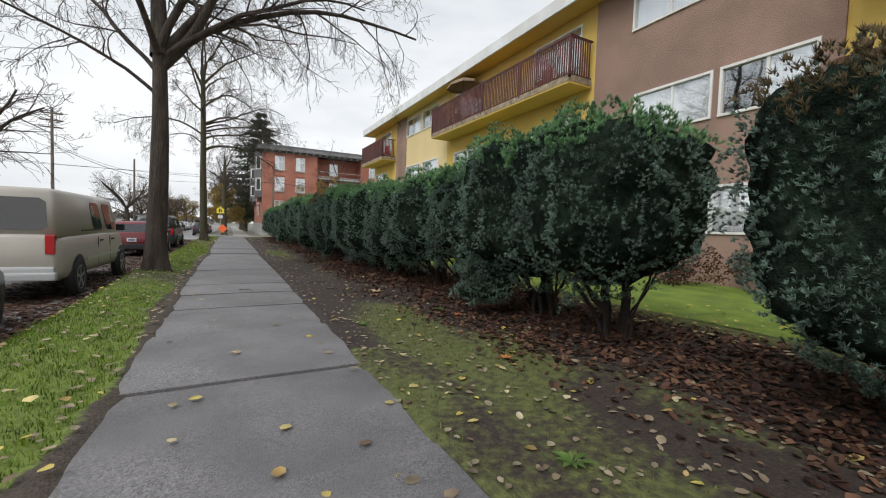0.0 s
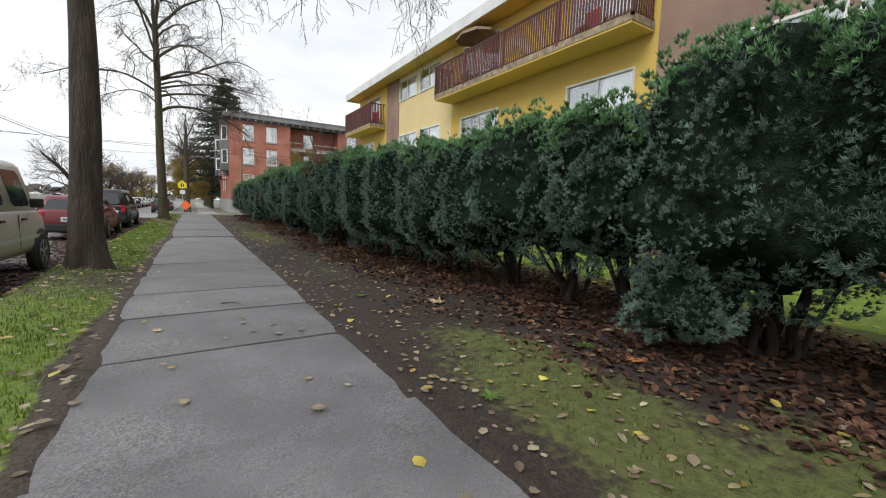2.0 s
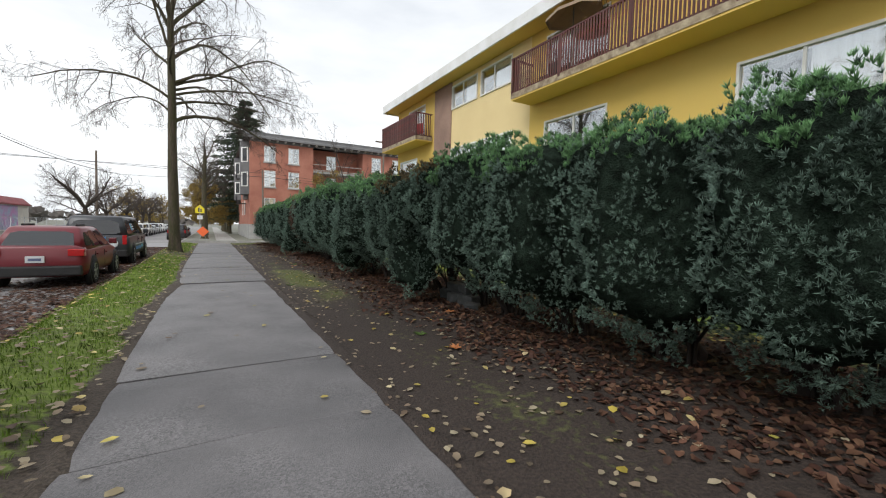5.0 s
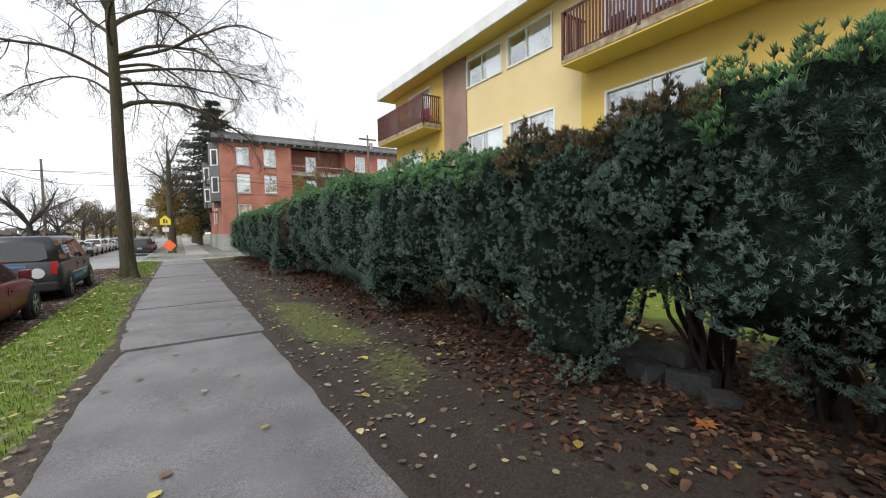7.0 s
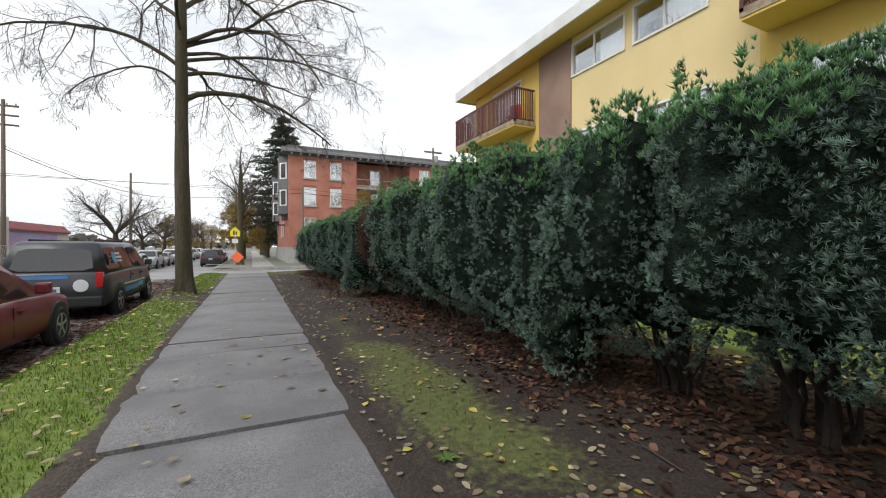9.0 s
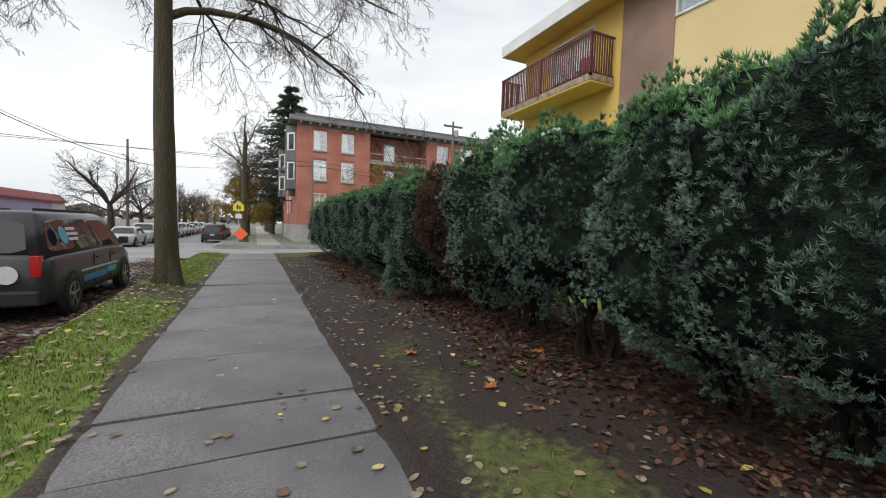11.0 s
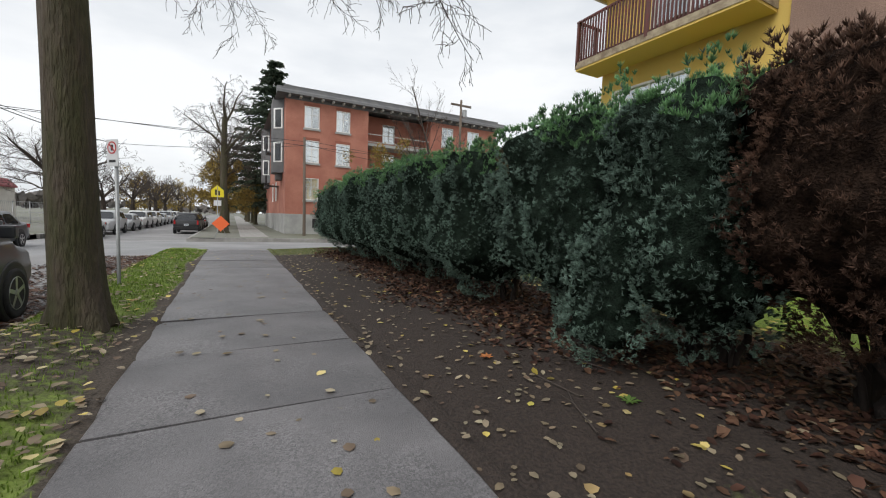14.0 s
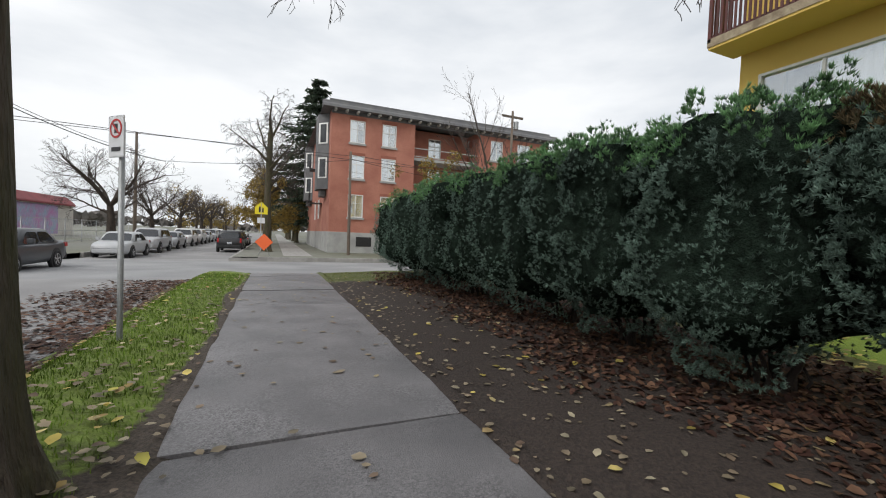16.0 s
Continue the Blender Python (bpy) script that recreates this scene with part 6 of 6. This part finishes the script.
def garden_chair(m, mat, label):
    c = empty("garden_chair", m, label, "chair")
    part("seat", box(-0.24, 0.24, -0.24, 0.24, 0.40, 0.44, 0.01), mat, c)
    part("backrest", box(-0.24, 0.24, 0.22, 0.26, 0.441, 1.02, 0.015), mat, c)
    for x in (-0.21, 0.21):
        for y in (-0.21, 0.21):
            cyl("leg", (x, y, 0), (x, y, 0.40), 0.016, mat, c, 6)
    return c


garden_chair(pose(10.0, 29.0, 6.332, 0, 0, -60), M_REDCHAIR, "red plastic garden chair on a balcony")
garden_chair(pose(10.0, 12.0, 6.332, 0, 0, -90), M_REDCHAIR, "red plastic garden chair on a balcony")
garden_chair(pose(10.1, 18.9, 6.332, 0, 0, -90), M_BLACKTRIM, "dark garden chair on a balcony")

# ---- leaves and grass, scattered ----


def scatter_flat(name, xs, ys, heights, size, mat, seed, label, curl=0.35, points=None):
    """Flat fallen leaves: a folded pair of quads each."""
    rs = np.random.RandomState(seed)
    n = len(xs)
    a = rs.uniform(0, 2 * math.pi, n)
    s = size * rs.uniform(0.6, 1.45, n)
    d = np.stack([np.cos(a), np.sin(a), rs.normal(0, curl * 0.5, n)], 1) * s[:, None]
    e = np.stack([-np.sin(a), np.cos(a), rs.uniform(0.0, curl, n)], 1) * (s * rs.uniform(0.55, 0.9, n))[:, None]
    g = np.stack([np.sin(a), -np.cos(a), rs.uniform(0.0, curl, n)], 1) * (s * rs.uniform(0.55, 0.9, n))[:, None]
    p = np.stack([xs, ys, heights + 0.006 + 0.012 * rs.uniform(0, 1, n)], 1)
    tip, tail = p + d, p - d
    va = np.stack([tail, p + e - d * 0.35, p + e * 0.8 + d * 0.45, tip], 1)
    vb = np.stack([tip, p + g * 0.8 + d * 0.45, p + g - d * 0.35, tail], 1)
    me = bpy.data.meshes.new(name)
    vv = np.stack([va[:, 0], va[:, 1], va[:, 2], va[:, 3], vb[:, 1], vb[:, 2]], 1)
    me.vertices.add(n * 6)
    me.vertices.foreach_set("co", vv.reshape(-1).astype(np.float32))
    base = np.arange(n)[:, None] * 6
    idx = np.concatenate([base + np.array([0, 1, 2, 3]), base + np.array([3, 4, 5, 0])], 1).reshape(-1)
    me.loops.add(n * 8)
    me.loops.foreach_set("vertex_index", idx.astype(np.int32))
    me.polygons.add(n * 2)
    me.polygons.foreach_set("loop_start", np.arange(0, n * 8, 4, dtype=np.int32))
    me.polygons.foreach_set("loop_total", np.full(n * 2, 4, dtype=np.int32))
    me.materials.append(mat)
    me.update(calc_edges=True)
    return tagged(new(name, me), label, "leaves", "", "stuff")


rs = np.random.RandomState(101)


def pick_points(n, x0, x1, y0, y1, chance):
    xs, ys = rs.uniform(x0, x1, n), rs.uniform(y0, y1, n)
    keep = np.array([rs.uniform() < chance(x, y) for x, y in zip(xs, ys)])
    return xs[keep], ys[keep]


zb = lambda xs, ys: np.array([bed_z(x, y) for x, y in zip(xs, ys)])
zv = lambda xs, ys: np.array([verge_z(x, y) for x, y in zip(xs, ys)])
zf = lambda xs, ys: np.array([fall(y) for y in ys])
xs, ys = pick_points(80000, 1.4, 5.4, -3, 38.5, lambda x, y: smoothstep(1.9, 3.2, x + 0.7 * noise.noise((x, y * 0.6, 9))) * 0.95 * smoothstep(5.6, 4.4, x))
scatter_flat("fallen_leaves", xs, ys, zb(xs, ys), 0.030, M_LITTER, 1, "deep rust-brown leaf litter under the hedge", 0.8)
xs, ys = pick_points(8500, EDGE_R - 0.02, 3.4, -3, 38, lambda x, y: 0.28 + 0.5 * max(0, noise.noise((x * 0.8, y * 0.5, 2))) + 0.25 * math.exp(-((x - 1.0) / 0.25) ** 2))
scatter_flat("fallen_leaves", xs, ys, zb(xs, ys), 0.026, M_PALE_LEAF, 2, "small pale curled leaves on the soil")
xs, ys = pick_points(2100, EDGE_R, 3.0, -3, 37, lambda x, y: 0.14 + 0.7 * max(0, noise.noise((x * 0.7, y * 0.45, 6))))
scatter_flat("fallen_leaves", xs, ys, zb(xs, ys), 0.034, M_YELLOW_LEAF, 3, "yellow fallen leaves on the bed")
xs, ys = pick_points(900, EDGE_L, EDGE_R, -2, 39, lambda x, y: 0.18 + 0.30 * smoothstep(17, 23, y) + 0.4 * noise.noise((x, y * 0.5, 4)))
scatter_flat("fallen_leaves", xs, ys, zf(xs, ys), 0.034, M_PALE_LEAF, 4, "pale wet leaves on the pavement", 0.08)
xs, ys = pick_points(130, EDGE_L, EDGE_R, -2, 39, lambda x, y: 0.5)
scatter_flat("fallen_leaves", xs, ys, zf(xs, ys), 0.034, M_YELLOW_LEAF, 5, "yellow leaves on the pavement", 0.12)
xs, ys = pick_points(4600, KERB, EDGE_L, -3, 38.5, lambda x, y: 0.22 + 0.55 * math.exp(-((x + 1.05) / 0.22) ** 2) + 0.3 * math.exp(-((y - 13.5) / 3.0) ** 2) + 0.7 * math.exp(-((y - 27.5) / 3.4) ** 2))
scatter_flat("fallen_leaves", xs, ys, zv(xs, ys) + 0.02, 0.029, M_PALE_LEAF, 6, "pale brown leaves on the verge")
xs, ys = pick_points(1500, KERB, EDGE_L, -3, 38.5, lambda x, y: 0.35 + 0.45 * math.exp(-((y - 26.5) / 3.0) ** 2))
scatter_flat("fallen_leaves", xs, ys, zv(xs, ys) + 0.03, 0.033, M_YELLOW_LEAF, 7, "yellow leaves on the verge grass")
xs, ys = pick_points(30000, KERB - 2.6, KERB + 0.15, 2, 40.0, lambda x, y: smoothstep(KERB - 2.4, KERB - 0.5, x + 0.7 * noise.noise((x, y * 0.5, 1))))
scatter_flat("fallen_leaves", xs, ys, np.array([max(fall(y) - 0.288, verge_z(x, y) if x > KERB - 0.1 else -9) for x, y in zip(xs, ys)]), 0.04, M_LITTER, 8, "rust-brown leaves banked in the gutter")

xs, ys = pick_points(2600, 4.6, 8.0, -2, 30, lambda x, y: 0.8 * smoothstep(7.8, 5.0, x))
scatter_flat("fallen_leaves", xs, ys, np.array([bed_z(min(x, 5.6), y) + 0.02 for x, y in zip(xs, ys)]), 0.036, M_YELLOW_LEAF, 9, "yellow and tan leaves strewn on the lawn")


def grass(name, xs, ys, heights, tall, seed, label, mat=M_GRASS):
    rs = np.random.RandomState(seed)
    n = len(xs)
    a = rs.uniform(0, 2 * math.pi, n)
    p = np.stack([xs, ys, heights - 0.006], 1)
    w = np.stack([np.cos(a), np.sin(a), np.zeros(n)], 1) * rs.uniform(0.0025, 0.005, (n, 1))
    bend = np.stack([-np.sin(a), np.cos(a), np.zeros(n)], 1) * rs.uniform(-0.6, 0.6, (n, 1))
    h = tall * rs.uniform(0.45, 1.3, (n, 1))
    mid = p + np.array((0, 0, 0.6)) * h + bend * h * 0.3
    top = p + np.array((0, 0, 1.0)) * h + bend * h
    v = np.stack([p - w, p + w, mid + w * 0.8, top], 1)
    tagged(new(name, quads_mesh(name, v, mat)), label, "grass", "", "stuff")


xs, ys = pick_points(130000, KERB, EDGE_L, -2.5, 38.6, lambda x, y: max(0.0, verge_turf(x, y) - 0.22))
grass("verge_grass", xs, ys, zv(xs, ys), 0.045, 31, "short bright green grass on the verge")
xs, ys = pick_points(90000, EDGE_R, 4.2, -2.5, 39.2, lambda x, y: max(0.0, bed_turf(x, y) - 0.45) * 1.3)
grass("bed_grass", xs, ys, zb(xs, ys), 0.038, 32, "patchy moss and grass on the bed", M_MOSS)

# ---- small things on the ground ----
MAPLE = [(0.0, -0.55), (0.12, -0.18), (0.62, -0.30), (0.42, 0.0), (0.98, 0.28), (0.45, 0.30), (0.52, 0.72), (0.20, 0.52), (0.0, 1.05),
         (-0.20, 0.52), (-0.52, 0.72), (-0.45, 0.30), (-0.98, 0.28), (-0.42, 0.0), (-0.62, -0.30), (-0.12, -0.18)]
M_MAPLE = material("orange_maple_leaf", (0.46, 0.17, 0.045), 0.6, vary=0.2, scale=18, fine=70, second=(0.30, 0.10, 0.035))
M_DRYMAPLE = material("dry_maple_leaf", (0.46, 0.36, 0.22), 0.7, vary=0.2, scale=18, fine=70, second=(0.30, 0.21, 0.12))


def maple_leaf(x, y, size, turn, mat, label):
    bm = bmesh.new()
    mid = bm.verts.new((0, 0.1 * size, 0.012))
    ring = [bm.verts.new((a * size, b * size, 0.01 + 0.28 * size * (0.35 + noise.noise((a * 2.1 + x, b * 2.1 + y, 0))) * (abs(a) + abs(b)))) for a, b in MAPLE]
    for i in range(len(ring)):
        bm.faces.new((mid, ring[i], ring[(i + 1) % len(ring)]))
    me = bpy.data.meshes.new("maple_leaf")
    bm.to_mesh(me)
    bm.free()
    me.materials.append(mat)
    ob = new("maple_leaf", me)
    z = bed_z(x, y) if x > EDGE_R else fall(y)
    ob.matrix_world = pose(x, y, z + 0.012, 0, 0, turn)
    tagged(ob, label, "leaf", "large fallen maple leaves")


for x, y, sz, turn, dry in ((2.30, 7.55, 0.16, 40, 1), (1.72, 22.75, 0.11, 110, 0), (2.05, 21.6, 0.10, 15, 0), (3.0, 22.2, 0.12, 200, 0), (2.1, 11.9, 0.11, 75, 0), (2.9, 13.4, 0.11, 300, 0),
                            (2.7, 5.2, 0.10, 150, 0), (2.2, 3.4, 0.09, 20, 0), (2.5, 16.2, 0.10, 260, 1), (-0.1, 4.6, 0.07, 80, 1), (1.9, 26.4, 0.09, 10, 0)):
    maple_leaf(x, y, sz, turn, M_DRYMAPLE if dry else M_MAPLE, "large pale dry maple leaf on the soil" if dry else "large orange maple leaf lying on the soil")

M_WEED = leafy("weed_leaf", [(0.06, 0.11, 0.025), (0.09, 0.16, 0.035), (0.13, 0.19, 0.06)])
rs = np.random.RandomState(404)
for x, y, sz in ((1.35, 5.35, 0.09), (2.15, 22.15, 0.11), (2.45, 21.75, 0.10), (1.5, 1.9, 0.12), (2.6, 5.6, 0.11), (1.6, 8.4, 0.10), (2.3, 25.2, 0.09), (1.3, 17.6, 0.10), (2.0, 12.6, 0.09)):
    w = empty("weed", pose(x, y, bed_z(x, y)), "small green dandelion rosette growing in the soil", "weed", "weeds in the bed")
    for k in range(9):
        a = 2 * math.pi * k / 9 + rs.uniform(-0.2, 0.2)
        ln = sz * rs.uniform(0.7, 1.15)
        d = np.array((math.cos(a), math.sin(a), 0.45))
        e = np.array((-math.sin(a), math.cos(a), 0.0)) * 0.16 * ln
        o = np.array((0, 0, 0.004))
        v = np.stack([np.stack([o, o + d * ln * 0.55 + e, o + d * ln * (1, 1, 0.5), o + d * ln * 0.55 - e])])
        attach("leaf", quads_mesh("leaf", v, M_WEED), w)

M_ROCK = material("dark_broken_stone", (0.060, 0.063, 0.064), 0.9, vary=0.3, scale=6, fine=40, bump=0.8, depth=0.02, second=(0.034, 0.037, 0.036))
for i, (x, y, lift, sx, sy, sz, turn) in enumerate(((3.52, 13.78, 0.0, 0.26, 0.34, 0.20, 12), (3.48, 14.16, 0.0, 0.24, 0.30, 0.17, -20), (3.56, 14.50, 0.0, 0.25, 0.28, 0.21, 30), (3.60, 13.95, 0.18, 0.24, 0.32, 0.16, -8),
                                                     (3.62, 14.32, 0.17, 0.24, 0.30, 0.15, 24), (3.40, 13.50, -0.03, 0.20, 0.24, 0.14, 40))):
    bm = box(-sx / 2, sx / 2, -sy / 2, sy / 2, 0, sz, 0.025)
    for v in bm.verts:
        v.co += Vector((0.04, 0.05, 0.03)) * noise.noise(v.co * 5.0 + Vector((i * 5.0, 0, 0)))
    me = bpy.data.meshes.new("rock")
    bm.to_mesh(me)
    bm.free()
    me.materials.append(M_ROCK)
    ob = new("rock", me)
    ob.matrix_world = pose(x, y, bed_z(x, y) - 0.03 + lift, 0, 0, turn)
    tagged(ob, "dark broken stone block piled under the hedge", "rock", "stone blocks under the hedge")

for x, y, turn, ln in ((1.95, 25.35, 62, 0.75), (2.05, 25.7, 95, 0.5), (1.9, 22.4, 70, 0.4), (1.5, 9.3, 20, 0.35), (0.1, 8.6, -35, 0.28), (2.6, 25.9, 110, 0.7), (2.5, 17.0, 80, 0.5)):
    t = empty("fallen_twig", pose(x, y, (bed_z(x, y) if x > EDGE_R else fall(y)) + 0.012, 0, 0, turn), "dry fallen twig lying on the ground", "twig", "fallen twigs")
    tube("stem", [(-ln / 2, 0, 0), (0, 0.04 * ln, 0.015), (ln / 2, -0.02, 0.0)], [0.007, 0.006, 0.002], M_TWIG, t, 5)
    tube("side_shoot", [(0.0, 0.04 * ln, 0.015), (ln * 0.25, 0.16 * ln, 0.02)], [0.004, 0.0015], M_TWIG, t, 4)
